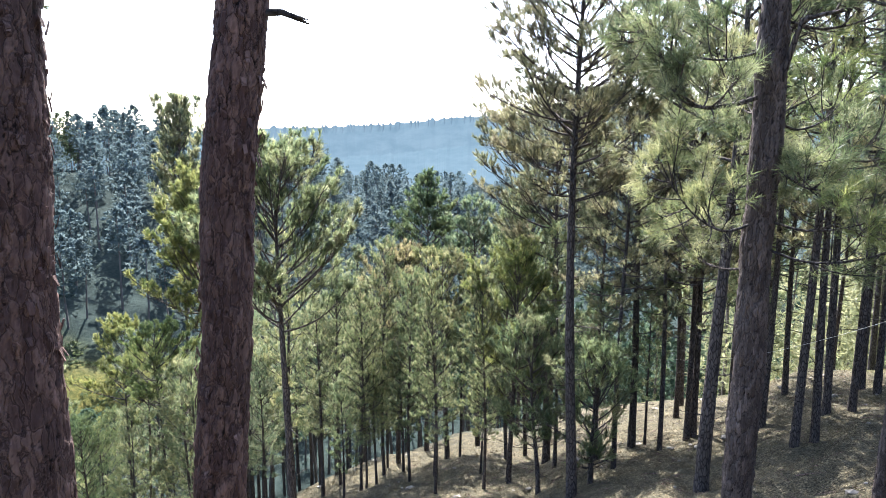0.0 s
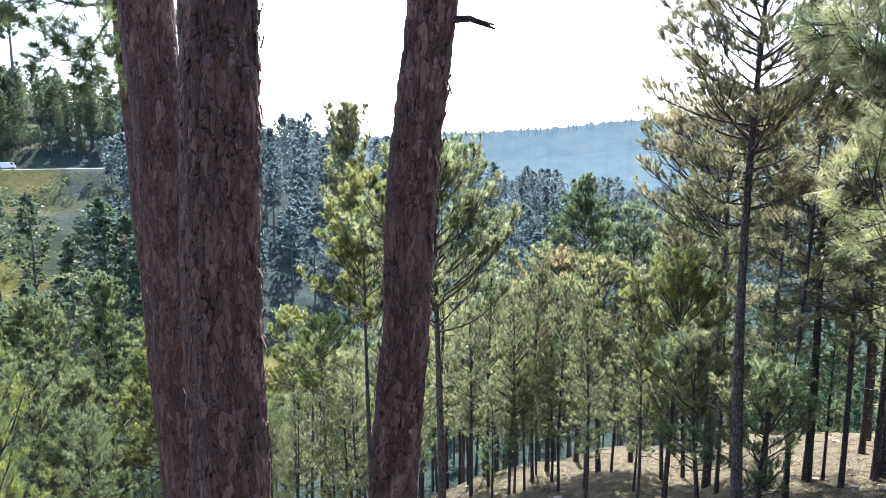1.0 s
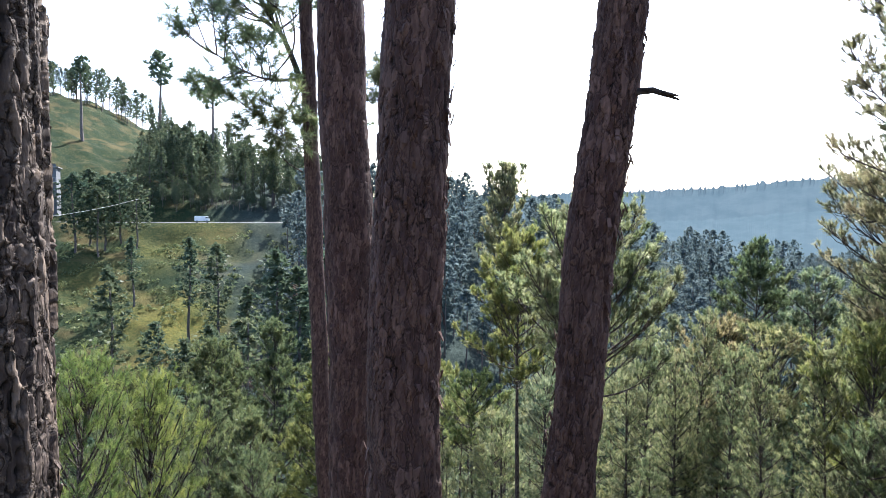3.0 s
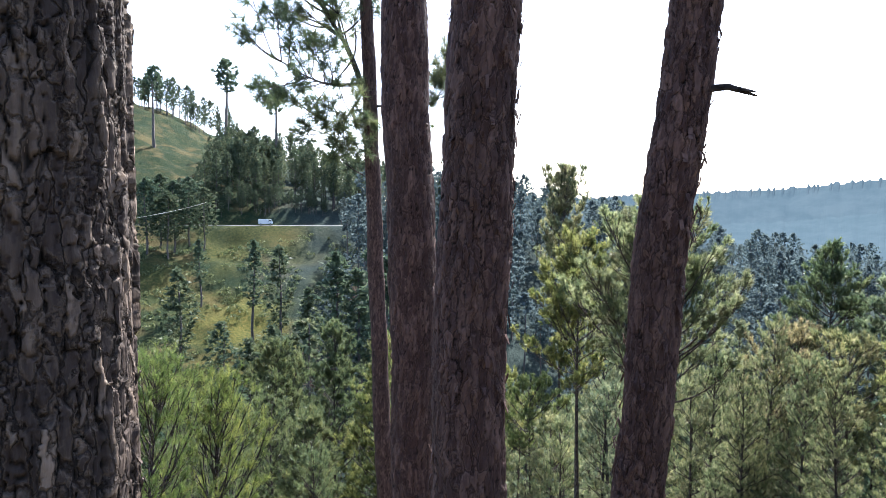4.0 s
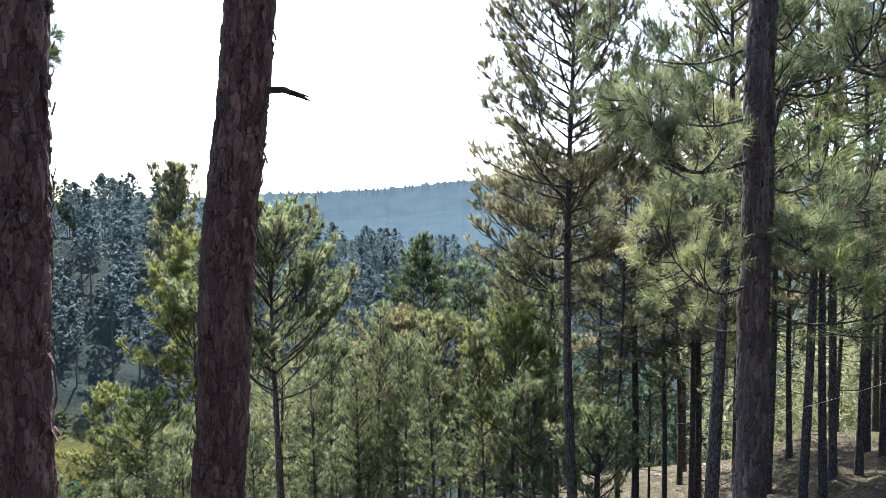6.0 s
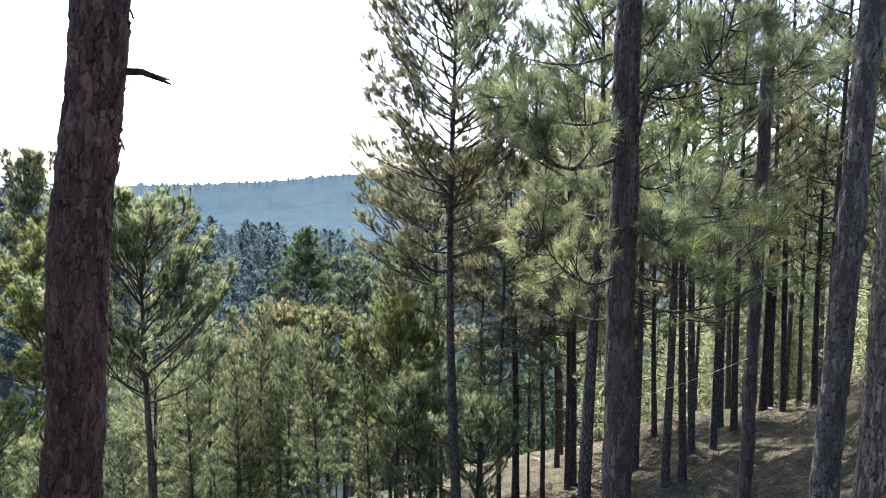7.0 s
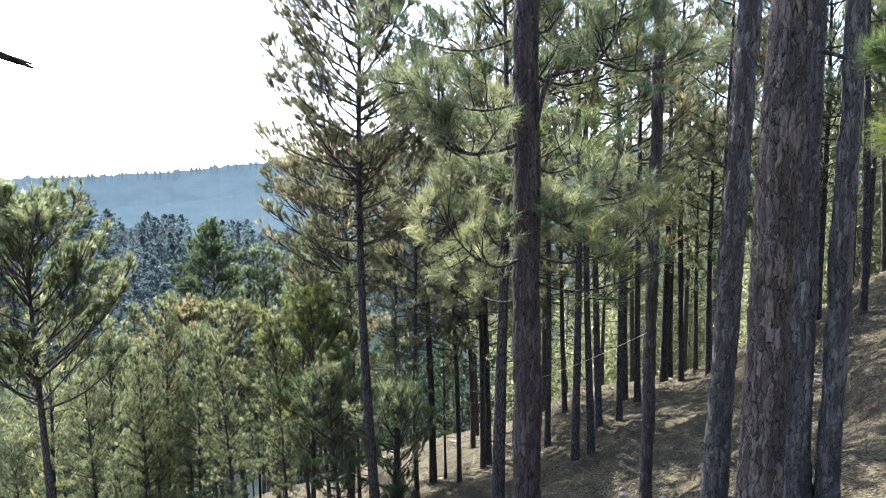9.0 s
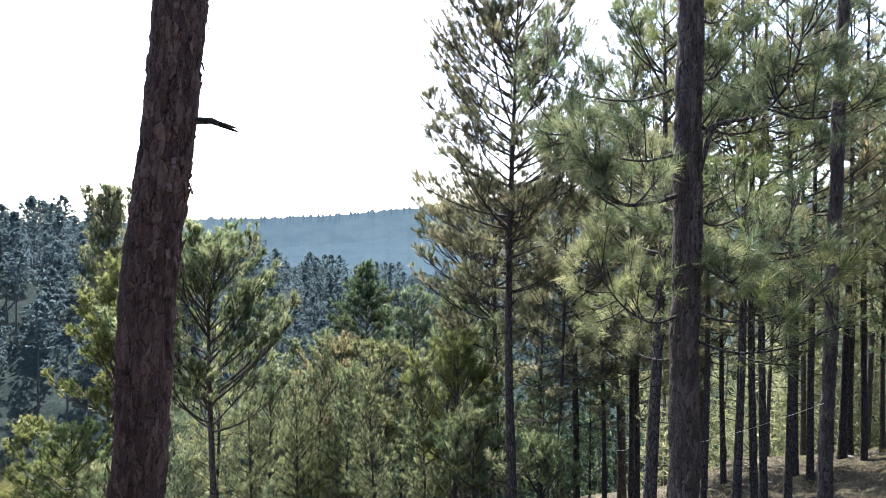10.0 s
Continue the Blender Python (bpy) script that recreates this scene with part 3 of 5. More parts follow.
def flakes(axis, radii, heights, count, seed, material, size=(0.010, 0.030)):
    """Curled slivers of loose bark that stand off the trunk."""
    rng = np.random.default_rng(seed)
    axis = np.asarray(axis, float)
    v, f = [], []
    for _ in range(count):
        z, t = rng.uniform(*heights), rng.uniform(0, 6.28)
        c = np.array([np.interp(z, axis[:, 2], axis[:, 0]), np.interp(z, axis[:, 2], axis[:, 1]), z])
        r = np.interp(z, axis[:, 2], radii)
        out, along = np.array([math.cos(t), math.sin(t), 0]), np.array([-math.sin(t), math.cos(t), 0])
        w, h, lift = rng.uniform(*size), rng.uniform(0.02, 0.06), rng.uniform(0.003, 0.014)
        up = rng.choice([-1, 1])
        rows = [c + out * (r - 0.004), c + out * (r + lift * 0.4) + [0, 0, up * h * 0.5], c + out * (r + lift) + [0, 0, up * h]]
        base = len(v)
        for k, p in enumerate(rows):
            ww = w * (1 - 0.2 * k) * rng.uniform(0.7, 1.2)
            v += [p - along * ww / 2, p + along * ww / 2]
        v += [q - out * 0.003 for q in v[base : base + 6]]
        for k in (0, 2):
            f += [[base + k, base + k + 1, base + k + 3, base + k + 2], [base + 6 + k, base + 8 + k, base + 9 + k, base + 7 + k]]
            f += [[base + k, base + k + 2, base + k + 8, base + k + 6], [base + k + 1, base + k + 7, base + k + 9, base + k + 3]]
        f += [[base + 4, base + 5, base + 11, base + 10]]
    me = mesh_of("loose_bark", np.array(v), f, material)
    me.attributes.new("plate", "FLOAT", "POINT").data.foreach_set("value", np.repeat(rng.uniform(0.3, 1.0, count), 12))
    me.attributes.new("crack", "FLOAT", "POINT").data.foreach_set("value", np.ones(12 * count))
    return me


def near_pine(label, axis, radii, fine, around, along, seed, material, flake=0, plate=(0.05, 0.13), depth=0.014, top=13.0, crown_reach=2.0):
    """A pine close to the camera: axis points at some heights, extended down to the ground and up to its crown."""
    axis = np.asarray(axis, float)
    way = (axis[-1] - axis[0]) / (axis[-1, 2] - axis[0, 2])
    foot = axis[0] + way * (gz(axis[0, 0], axis[0, 1]) - 0.5 - axis[0, 2])
    head = axis[-1] + way * (top - axis[-1, 2])
    line = np.r_[[foot], axis, [head]]
    rad = np.r_[radii[0] * 1.08, radii, radii[-1] * 0.35]
    tree = holder("pine_tree", label, "tree", "pines")
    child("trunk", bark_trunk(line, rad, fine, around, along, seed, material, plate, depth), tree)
    if flake:
        tagged(child("loose_bark", flakes(line, rad, fine, flake, seed + 5, material), tree), kind="stuff")
    # Crown mostly out of view, added overhead to shade the trunk.
    rng = np.random.default_rng(seed)
    tubes, tips, ways = Tubes(), [], []
    for k in range(34):
        h = rng.uniform(0.62, 1.0)
        at = line[1] + way * ((top - line[1, 2]) * h)
        t = rng.uniform(0, 6.28)
        bough(tubes, tips, ways, rng, at, [math.cos(t), math.sin(t), rng.uniform(0.1, 0.6)], crown_reach * rng.uniform(0.5, 1.1) * (1.25 - 0.7 * h), 0.03, 6)
    tagged(child("branchwork", tubes.mesh("branchwork", M_BARK), tree), kind="stuff")
    tagged(child("crown", needles_mesh("crown", tips, ways, rng, 18, 0.26, 0.014, M_NEEDLE), tree), kind="stuff")
    return tree, line, rad


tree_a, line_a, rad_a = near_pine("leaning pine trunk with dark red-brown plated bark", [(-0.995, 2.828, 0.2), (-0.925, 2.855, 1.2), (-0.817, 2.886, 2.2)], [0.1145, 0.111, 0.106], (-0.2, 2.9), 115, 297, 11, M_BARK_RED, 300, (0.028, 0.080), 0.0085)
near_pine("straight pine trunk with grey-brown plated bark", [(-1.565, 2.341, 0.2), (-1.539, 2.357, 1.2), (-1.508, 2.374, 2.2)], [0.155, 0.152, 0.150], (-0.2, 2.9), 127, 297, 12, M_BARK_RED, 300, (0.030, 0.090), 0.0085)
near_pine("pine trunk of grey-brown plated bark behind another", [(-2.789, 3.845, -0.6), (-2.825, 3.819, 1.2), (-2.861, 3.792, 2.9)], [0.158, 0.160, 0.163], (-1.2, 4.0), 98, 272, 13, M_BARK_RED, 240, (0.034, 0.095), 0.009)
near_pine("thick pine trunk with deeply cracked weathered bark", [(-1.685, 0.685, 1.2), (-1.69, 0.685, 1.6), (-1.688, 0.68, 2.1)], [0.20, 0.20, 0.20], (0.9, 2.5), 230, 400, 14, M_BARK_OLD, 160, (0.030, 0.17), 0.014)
# the broken branch on the leaning trunk
stub = Tubes()
stub.add([(-0.80, 2.86, 2.135), (-0.724, 2.88, 2.140), (-0.663, 2.89, 2.143), (-0.615, 2.90, 2.125), (-0.558, 2.915, 2.100)], [0.022, 0.016, 0.014, 0.011, 0.003], 7)
stub.add([(-0.64, 2.895, 2.135), (-0.59, 2.895, 2.122), (-0.556, 2.89, 2.112)], [0.010, 0.007, 0.002], 5)
child("broken_branch", stub.mesh("broken_branch", M_BARK), tree_a, "bare broken branch with a split end")


# ---- the pines of the slope ----
SPIRE = ([0, 0.15, 0.4, 0.65, 0.88, 1.0], [0.55, 0.9, 1.0, 0.8, 0.45, 0.15])
OPEN = ([0, 0.2, 0.5, 0.8, 1.0], [0.7, 1.0, 0.95, 0.7, 0.3])
ROUND = ([0, 0.2, 0.5, 0.75, 0.92, 1.0], [0.55, 0.95, 1.0, 0.85, 0.55, 0.25])
DOME = ([0, 0.12, 0.4, 0.7, 0.9, 1.0], [0.8, 1.0, 0.85, 0.55, 0.3, 0.12])
POINT = ([0, 0.15, 0.45, 0.75, 1.0], [0.8, 1.0, 0.7, 0.36, 0.06])
VASE = ([0, 0.3, 0.65, 0.9, 1.0], [0.9, 0.8, 1.0, 0.8, 0.4])
L_YOUNG = "young pine with a pointed crown of olive needles"
L_OPEN = "tall pine with an open crown and bare lower trunk"
L_MATURE = "mature pine with a long bare trunk and high crown"
FAR = (13, 0.30, 0.036)
protos = {
    "young": [pine(L_YOUNG, 100 + k, 15, 0.21, 0.24, 2.1, SPIRE, 0.58, tuft=(24, 0.21, 0.024), lift=(0.2, 1.6), stubs=22) for k in range(2)],
    "open": [pine(L_OPEN, 120 + k, 21, 0.25, 0.30, 2.9, OPEN, 0.85, 3.4, 2.3, (18, 0.26, 0.026), (-0.05, 0.9), 0.32, M_NEEDLE_DRY, stubs=20, bare=0.2) for k in range(3)],
    "mature": [pine(L_MATURE, 140 + k, 23, 0.27, 0.34, 3.1, OPEN, 0.90, 3.4, 2.3, (18, 0.26, 0.026), (-0.10, 0.9), 0.32, M_NEEDLE, stubs=24, bare=0.2) for k in range(2)],
    "round": [pine("pine with a broad rounded crown on visible limbs", 180, 16, 0.30, 0.40, 2.9, ROUND, 0.62, 3.4, lift=(0.5, 1.5), stubs=16)],
    "bush": [pine("low bright green young pine, needles almost to the ground", 160 + k, 7, 0.14, 0.10, 2.0, SPIRE, 0.42, 4.2, 3.0, (34, 0.20, 0.010), (0.5, 1.8), 0.35, M_NEEDLE_FRESH, stubs=0) for k in range(2)],
    "shaded": [pine("bushy dark green pine on the valley side", 260 + k, 15, 0.27, 0.22, 2.7, ROUND, 0.62, 3.6, 2.6, (14, 0.28, 0.034), (0.3, 1.5), 0.3, M_NEEDLE_SHADE, stubs=6, light=True) for k in range(3)],
    "young_far": [pine(L_YOUNG, 200 + k, 15, 0.25, 0.30, 2.1, SPIRE, 0.60, 3.4, 2.5, FAR, (0.2, 1.5), 0.3, M_NEEDLE_MID if k % 2 else M_NEEDLE, stubs=10, light=True) for k in range(4)],
    "open_far": [pine(L_OPEN, 220 + k, 21, 0.34, 0.32, 2.9, OPEN, 0.80, 3.4, 2.3, FAR, (0.0, 0.9), 0.3, M_NEEDLE_MID if k % 2 else M_NEEDLE_DRY, stubs=10, light=True) for k in range(3)],
    "mature_far": [pine(L_MATURE, 240 + k, 23, 0.38, 0.38, 3.1, OPEN, 0.84, 3.4, 2.3, FAR, (0.0, 0.9), 0.3, M_NEEDLE_MID, stubs=10, light=True) for k in range(2)],
}
used = set()
counter = np.random.default_rng(7)


def plant(kind, az, dist, height, slim=1.0, lean=(0, 0), variant=None):
    """Set a pine at a bearing (degrees left of +y) and distance from the first eye; it stands on the ground."""
    which = protos[kind]
    src = which[variant if variant is not None else int(counter.integers(len(which)))]
    x, y = -dist * math.sin(radians(az)), dist * math.cos(radians(az))
    return plant_at(src, x, y, height, slim, lean)


SIZES = {"young": 15, "open": 21, "mature": 23, "bush": 7, "round": 16, "shaded": 15, "young_far": 15, "open_far": 21, "mature_far": 23}


def plant_at(src, x, y, height, slim=1.0, lean=(0, 0)):
    kind = next(k for k in protos if src in protos[k])
    h0 = SIZES[kind]
    s = height / h0
    m = pose(x, y, gz(x, y) - 0.05, -lean[1], lean[0], float(counter.uniform(0, 360))) @ Matrix.Diagonal((s * slim, s * slim, s, 1))
    if src not in used:
        used.add(src)
        src.matrix_basis = m
        return src
    ob = copy_thing(src, m)
    ob.matrix_basis = m
    return ob


def height_to(az, dist, el):
    """How tall a tree at a bearing and distance stands when its top is seen at an angle over the eye's level."""
    return 1.6 + dist * math.tan(radians(el)) - gz(*polar(az, dist))


def lone_pine(label, az, dist, top_el, foot_el, wide, profile, seed, girth=0.28, spin=0.0, **more):
    """A pine with a shape of its own; top_el and foot_el: the angles at which its crown ends and begins."""
    more.setdefault("sprays", 4.0)
    tall = height_to(az, dist, top_el) - 0.35
    start = 1 - dist * (math.tan(radians(top_el)) - math.tan(radians(foot_el))) / tall
    tree = pine(label, seed, tall, girth, max(0.08, start), wide, profile, **more)
    x, y = polar(az, dist)
    tree.matrix_basis = pose(x, y, gz(x, y) - 0.05, 0, 0, spin)
    return tree


lone_pine("tall grey-green pine with steep crowded limbs", 21.5, 45, 3.7, -8.0, 2.5, VASE, 501, 0.30, step=0.6, sprays=4.6, lift=(0.6, 2.2), leaf=M_NEEDLE_MID, tuft=(18, 0.27, 0.043))
lone_pine("yellow-green pine with a full rounded crown", 19.6, 30, -1.6, -14.5, 2.8, DOME, 502, 0.26, step=0.45, sprays=5.0, lift=(0.3, 1.5), leaf=M_NEEDLE_LIME, tuft=(27, 0.23, 0.031))
lone_pine("pine with a broad domed crown and forked limbs", 13.4, 23.5, 0.9, -14.0, 3.7, DOME, 503, 0.32, step=0.52, sprays=4.8, per=4.6, lift=(0.55, 1.3), leaf=M_NEEDLE, tuft=(34, 0.23, 0.023))
lone_pine("slim pine with a pointed dark green top", 1.5, 36, -2.1, -12.0, 2.6, POINT, 504, 0.26, step=0.46, sprays=5.2, lift=(0.25, 1.2), leaf=M_NEEDLE_SHADE, tuft=(25, 0.23, 0.034))
lone_pine("olive-brown pine with thinning needles", 4.0, 33, -8.3, -17.5, 2.3, SPIRE, 505, 0.24, step=0.55, lift=(0.2, 1.4), leaf=M_NEEDLE_DRY, tuft=(23, 0.22, 0.033))
lone_pine("olive pine with thinning needles", -0.4, 31, -9.0, -18.0, 2.2, ROUND, 506, 0.24, step=0.58, lift=(0.5, 1.6), leaf=M_NEEDLE, tuft=(23, 0.22, 0.031))
lone_pine("slim dark pine with a small forked top", -3.1, 34, -3.8, -11.5, 2.0, POINT, 507, 0.24, step=0.5, sprays=5.0, lift=(0.25, 1.2), leaf=M_NEEDLE_MID, tuft=(25, 0.23, 0.033))
lone_pine("small grey-green pine with a pointed crown", 7.0, 44, -8.5, -17.0, 2.3, POINT, 508, 0.24, step=0.6, lift=(0.25, 1.2), leaf=M_NEEDLE_MID, tuft=(20, 0.25, 0.040))
lone_pine("brownish pine with wide open rising limbs", -9.2, 28, 3.4, -8.5, 3.7, ROUND, 509, 0.34, step=0.62, per=5.2, sprays=4.6, lift=(0.1, 1.1), leaf=M_NEEDLE_DRY, tuft=(29, 0.22, 0.025))
lone_pine("brownish pine with wide open rising limbs", -11.2, 31, 2.4, -8.0, 3.4, ROUND, 510, 0.30, step=0.75, lift=(0.1, 1.1), leaf=M_NEEDLE_DRY, tuft=(25, 0.22, 0.028))
lone_pine("slender tall pine with an airy crown and knotted bare trunk", -11.6, 18.7, 24.0, -3.0, 2.4, OPEN, 511, 0.30, step=0.42, per=5.0, sprays=5.2, lift=(0.1, 1.1), leaf=M_NEEDLE_DRY, tuft=(26, 0.20, 0.022), stubs=40)
lone_pine("bright green young pine with upright tufts", -5.9, 24, -8.2, -20.0, 2.2, SPIRE, 512, 0.20, step=0.5, lift=(0.2, 1.6), leaf=M_NEEDLE_LIME, tuft=(34, 0.22, 0.022))
lone_pine("young olive pine with upright tufts", -8.6, 21.5, -14.0, -24.0, 1.8, SPIRE, 521, 0.16, step=0.5, lift=(0.2, 1.6), leaf=M_NEEDLE, tuft=(26, 0.22, 0.022))
lone_pine("young olive pine with upright tufts", -13.2, 20.5, -16.0, -25.0, 1.7, SPIRE, 522, 0.16, step=0.5, lift=(0.2, 1.6), leaf=M_NEEDLE, tuft=(26, 0.22, 0.022))
lone_pine("tan pine with a tall loose crown", -16.5, 25, 6.5, -11.0, 2.7, OPEN, 513, 0.28, step=0.6, lift=(0.1, 1.2), leaf=M_NEEDLE_DRY, tuft=(29, 0.22, 0.022))
lone_pine("green pine with long loose boughs", -22.3, 17.5, 20.0, -4.0, 2.6, OPEN, 514, 0.36, step=0.62, lift=(0.0, 1.0), leaf=M_NEEDLE, tuft=(34, 0.24, 0.017), stubs=24)
lone_pine("dark green pine with a full rounded crown", 45.2, 42, -10.8, -23.0, 4.0, DOME, 515, 0.28, step=0.6, lift=(0.35, 1.6), leaf=M_NEEDLE_SHADE, tuft=(25, 0.26, 0.037))
lone_pine("dark green pine with a full rounded crown", 40.4, 46, -9.4, -24.0, 4.0, DOME, 516, 0.28, step=0.6, lift=(0.35, 1.6), leaf=M_NEEDLE_SHADE, tuft=(25, 0.26, 0.039))
lone_pine("green pine on the valley side", 42.3, 34, -16.2, -30.0, 2.8, DOME, 517, 0.24, step=0.55, lift=(0.35, 1.6), leaf=M_NEEDLE_SHADE, tuft=(27, 0.24, 0.031))
lone_pine("yellow-green pine on the valley side", 37.2, 40, -10.5, -24.0, 3.0, DOME, 518, 0.24, step=0.58, lift=(0.35, 1.6), leaf=M_NEEDLE_LIME, tuft=(23, 0.25, 0.037))
lone_pine("small pale green pine", 26.3, 46, -13.0, -19.5, 2.8, DOME, 519, 0.22, step=0.6, lift=(0.3, 1.4), leaf=M_NEEDLE_LIME, tuft=(18, 0.26, 0.043))
lone_pine("small pale green pine", 23.4, 40, -13.5, -21.0, 3.0, DOME, 520, 0.22, step=0.6, lift=(0.2, 1.4), leaf=M_NEEDLE_LIME, tuft=(20, 0.25, 0.039))
# kind, bearing, distance, height
STEMS = [("mature", -28.9, 19.9, 20), ("open", -30.3, 20.2, 18), ("mature", -30.9, 22.6, 20), ("open", -32.5, 23.2, 19), ("open", -18.8, 23.6, 15), ("open", -20.9, 25.4, 18), ("young", -21.4, 25.6, 17), ("open", -22.5, 28, 19),
         ("open", -15.1, 21.6, 14), ("open", -13.6, 23.9, 13), ("young", -7.4, 30, 13), ("young", -5.7, 29, 12), ("open", -16.6, 24.8, 15), ("open", -26.5, 23.6, 18), ("young", 7.4, 27.5, 9), ("young", 5.3, 30, 11),
         ("young", 0.7, 23, 8), ("young", -3.7, 23.5, 8.5), ("open_far", -36, 30.5, 19), ("open", -34, 25.4, 19), ("young", 9.2, 32, 11), ("young", 3.0, 27, 9), ("young_far", -10, 24, 9),
         ("mature_far", -26.2, 34, 20), ("open_far", -20.3, 35, 19), ("open_far", -33.5, 40, 19), ("mature_far", -37.5, 40, 19), ("young_far", -24.2, 31, 16),
         ("young_far", -33, 28, 15), ("young_far", -36.5, 33, 16), ("young_far", -39.5, 28, 14), ("young_far", -43, 26, 14), ("young_far", -28, 29, 14), ("young_far", -47, 27, 14), ("young_far", -25.4, 30, 14), ("young_far", -50, 31, 15), ("young_far", -20, 31, 14)]
for kind, az, dist, h in STEMS:
    plant(kind, az, dist, h)
for az, dist, el in [(50.8, 17, -14.4), (55.8, 15, -12.6), (58.5, 18, -12.0)]:
    plant("bush", az, dist, height_to(az, dist, el))


def eye_limit(az):
    """How high the crowns of the filling trees reach, as an angle over the eye's level."""
    return float(np.interp(az, [-60, -30, -12, -8, -5, 0, 6, 9, 14, 20, 27, 42, 60], [25, 22, 14, 6, -5, -8, -10, -7, -7, -9, -18, -14, -12]))


spots = []
tries = 0
while len(spots) < 112 and tries < 12000:
    tries += 1
    az, dist = counter.uniform(-60, 58), math.sqrt(counter.uniform(24**2, 80**2))
    x, y = -dist * math.sin(radians(az)), dist * math.cos(radians(az))
    if any((x - a) ** 2 + (y - b) ** 2 < (3.4 if az < -10 else 2.5) ** 2 for a, b in spots) or (az < -10 and (dist < 31 or counter.random() < 0.86)) or (-26 < az < -10 and dist < 52):
        continue
    room = 1.6 + dist * math.tan(radians(eye_limit(az))) - gz(x, y)
    h = min(counter.uniform(12, 20), room * counter.uniform(0.58, 1.0))
    if h < 5:
        continue
    spots.append((x, y))
    kind = "young" if az > -12 or counter.random() < 0.45 else ("open" if counter.random() < 0.6 else "mature")
    kind = kind + "_far" if dist > 30 else kind
    if h < 7:
        kind = "young_far"
    if az > 27:
        kind = "shaded"
    plant_at(protos[kind][int(counter.integers(len(protos[kind])))], x, y, h)
for az, dist, kind, h in [(-25, 32, "young_far", 14), (-31, 36, "young_far", 13), (-38.5, 31, "young_far", 12), (-41, 36, "open_far", 17), (-44, 30, "young_far", 12), (-47, 34, "young_far", 14),
                          (-53, 26, "round", 12), (-56, 22, "young", 11), (-37.4, 29, "mature", 20), (-40.5, 25, "open", 18), (-46.5, 25, "open", 18), (-50, 23, "mature", 18)]:
    plant(kind, az, dist, h)
# saplings under the tall trees
for az, dist, h in [(-1.5, 30, 7), (0.8, 27, 5.5), (-3.4, 26, 5), (-13.4, 24, 6.5), (-17.6, 25, 6), (3.6, 30, 7), (6, 28, 6), (9, 26, 5.5)]:
    plant("young_far", az, dist, h, 1.15)
# small trees on the fall of the slope to the valley
for az, dist, el in [(22, 34, -17), (17.5, 36, -14), (16, 33, -17), (11, 36, -13), (9.5, 40, -11), (32.5, 48, -14), (34.5, 40, -15)]:
    plant("young_far", az, dist, height_to(az, dist, el), 1.2)
for key in protos:
    for src in protos[key]:
        if src not in used:
            plant_at(src, -30 - 3 * len(used), 70, 12)


# ---- trunks of the near slope to the east ----
def limb(tree, pts, radius, seed, twigs=10, n=34, length=0.23, width=0.006, leaf=None, twig=0.6, every=0.25, name="limb", brush=((12, 75), 0.16)):
    """A limb along control points, with twigs and brush-like needle tufts, as a part of its tree."""
    rng = np.random.default_rng(seed)
    p = np.asarray(pts, float)
    k = np.linspace(0, len(p) - 1, 4 * len(p))
    i = np.clip(k.astype(int), 0, len(p) - 2)
    t = (k - i)[:, None]
    p0, p1, p2, p3 = p[np.maximum(i - 1, 0)], p[i], p[i + 1], p[np.minimum(i + 2, len(p) - 1)]
    c = 0.5 * (2 * p1 + (p2 - p0) * t + (2 * p0 - 5 * p1 + 4 * p2 - p3) * t**2 + (3 * p1 - p0 - 3 * p2 + p3) * t**3)
    tubes, tips, ways = Tubes(), [], []
    tubes.add(c, radius * (1 - 0.75 * np.linspace(0, 1, len(c))), 7)
    tips.append(c[-1])
    ways.append(c[-1] - c[-2])
    for _ in range(twigs):
        f = rng.uniform(every, 1.0)
        at = np.array([np.interp(f * (len(c) - 1), np.arange(len(c)), c[:, d]) for d in range(3)])
        out = rng.normal(0, 0.7, 3) + (c[-1] - c[0]) / np.linalg.norm(c[-1] - c[0]) * 0.5 + [0, 0, 0.25]
        bough(tubes, tips, ways, rng, at, out, twig * rng.uniform(0.5, 1.2), radius * 0.3, 7, 0.5, 4)
    ob = child(name, tubes.mesh(name, M_BARK), tree)
    tagged(child("needle_brush", needles_mesh("needle_brush", tips, ways, rng, n, length, width, leaf or M_NEEDLE, *brush), ob), kind="stuff")
    return ob


G, _, _ = near_pine("dark pine trunk with curved low limbs", [(4.30, 9.17, -3.0), (4.32, 9.15, 0.5), (4.34, 9.13, 3.5)], [0.215, 0.205, 0.19], (-3.5, 5.5), 71, 280, 21, M_BARK_BROWN, 60, (0.058, 0.17), 0.022, 17, 2.2)
limb(G, [(4.22, 9.12, 2.25), (3.73, 8.94, 2.12), (3.33, 8.87, 2.09), (3.06, 8.86, 2.27), (2.88, 8.91, 2.63), (2.55, 9.12, 3.19)], 0.036, 31, 26)
limb(G, [(4.22, 9.10, 0.56), (3.75, 8.92, 0.47), (3.33, 8.87, 0.69), (3.02, 8.87, 1.07), (2.80, 8.94, 1.51)], 0.022, 32, 18)
limb(G, [(4.35, 9.06, 2.07), (4.51, 8.84, 3.06), (4.62, 8.66, 3.18), (5.01, 8.45, 3.28), (5.35, 8.37, 3.70), (5.54, 8.38, 4.33)], 0.042, 33, 22, every=0.45)
limb(G, [(5.07, 8.42, 3.33), (5.40, 8.09, 3.15), (5.82, 7.81, 3.21), (6.20, 7.65, 3.40)], 0.020, 34, 14)
limb(G, [(4.27, 9.16, 1.50), (4.69, 8.85, 1.08), (5.05, 8.66, 1.02)], 0.020, 35, 12, twig=0.4)
boughs = np.random.default_rng(611)
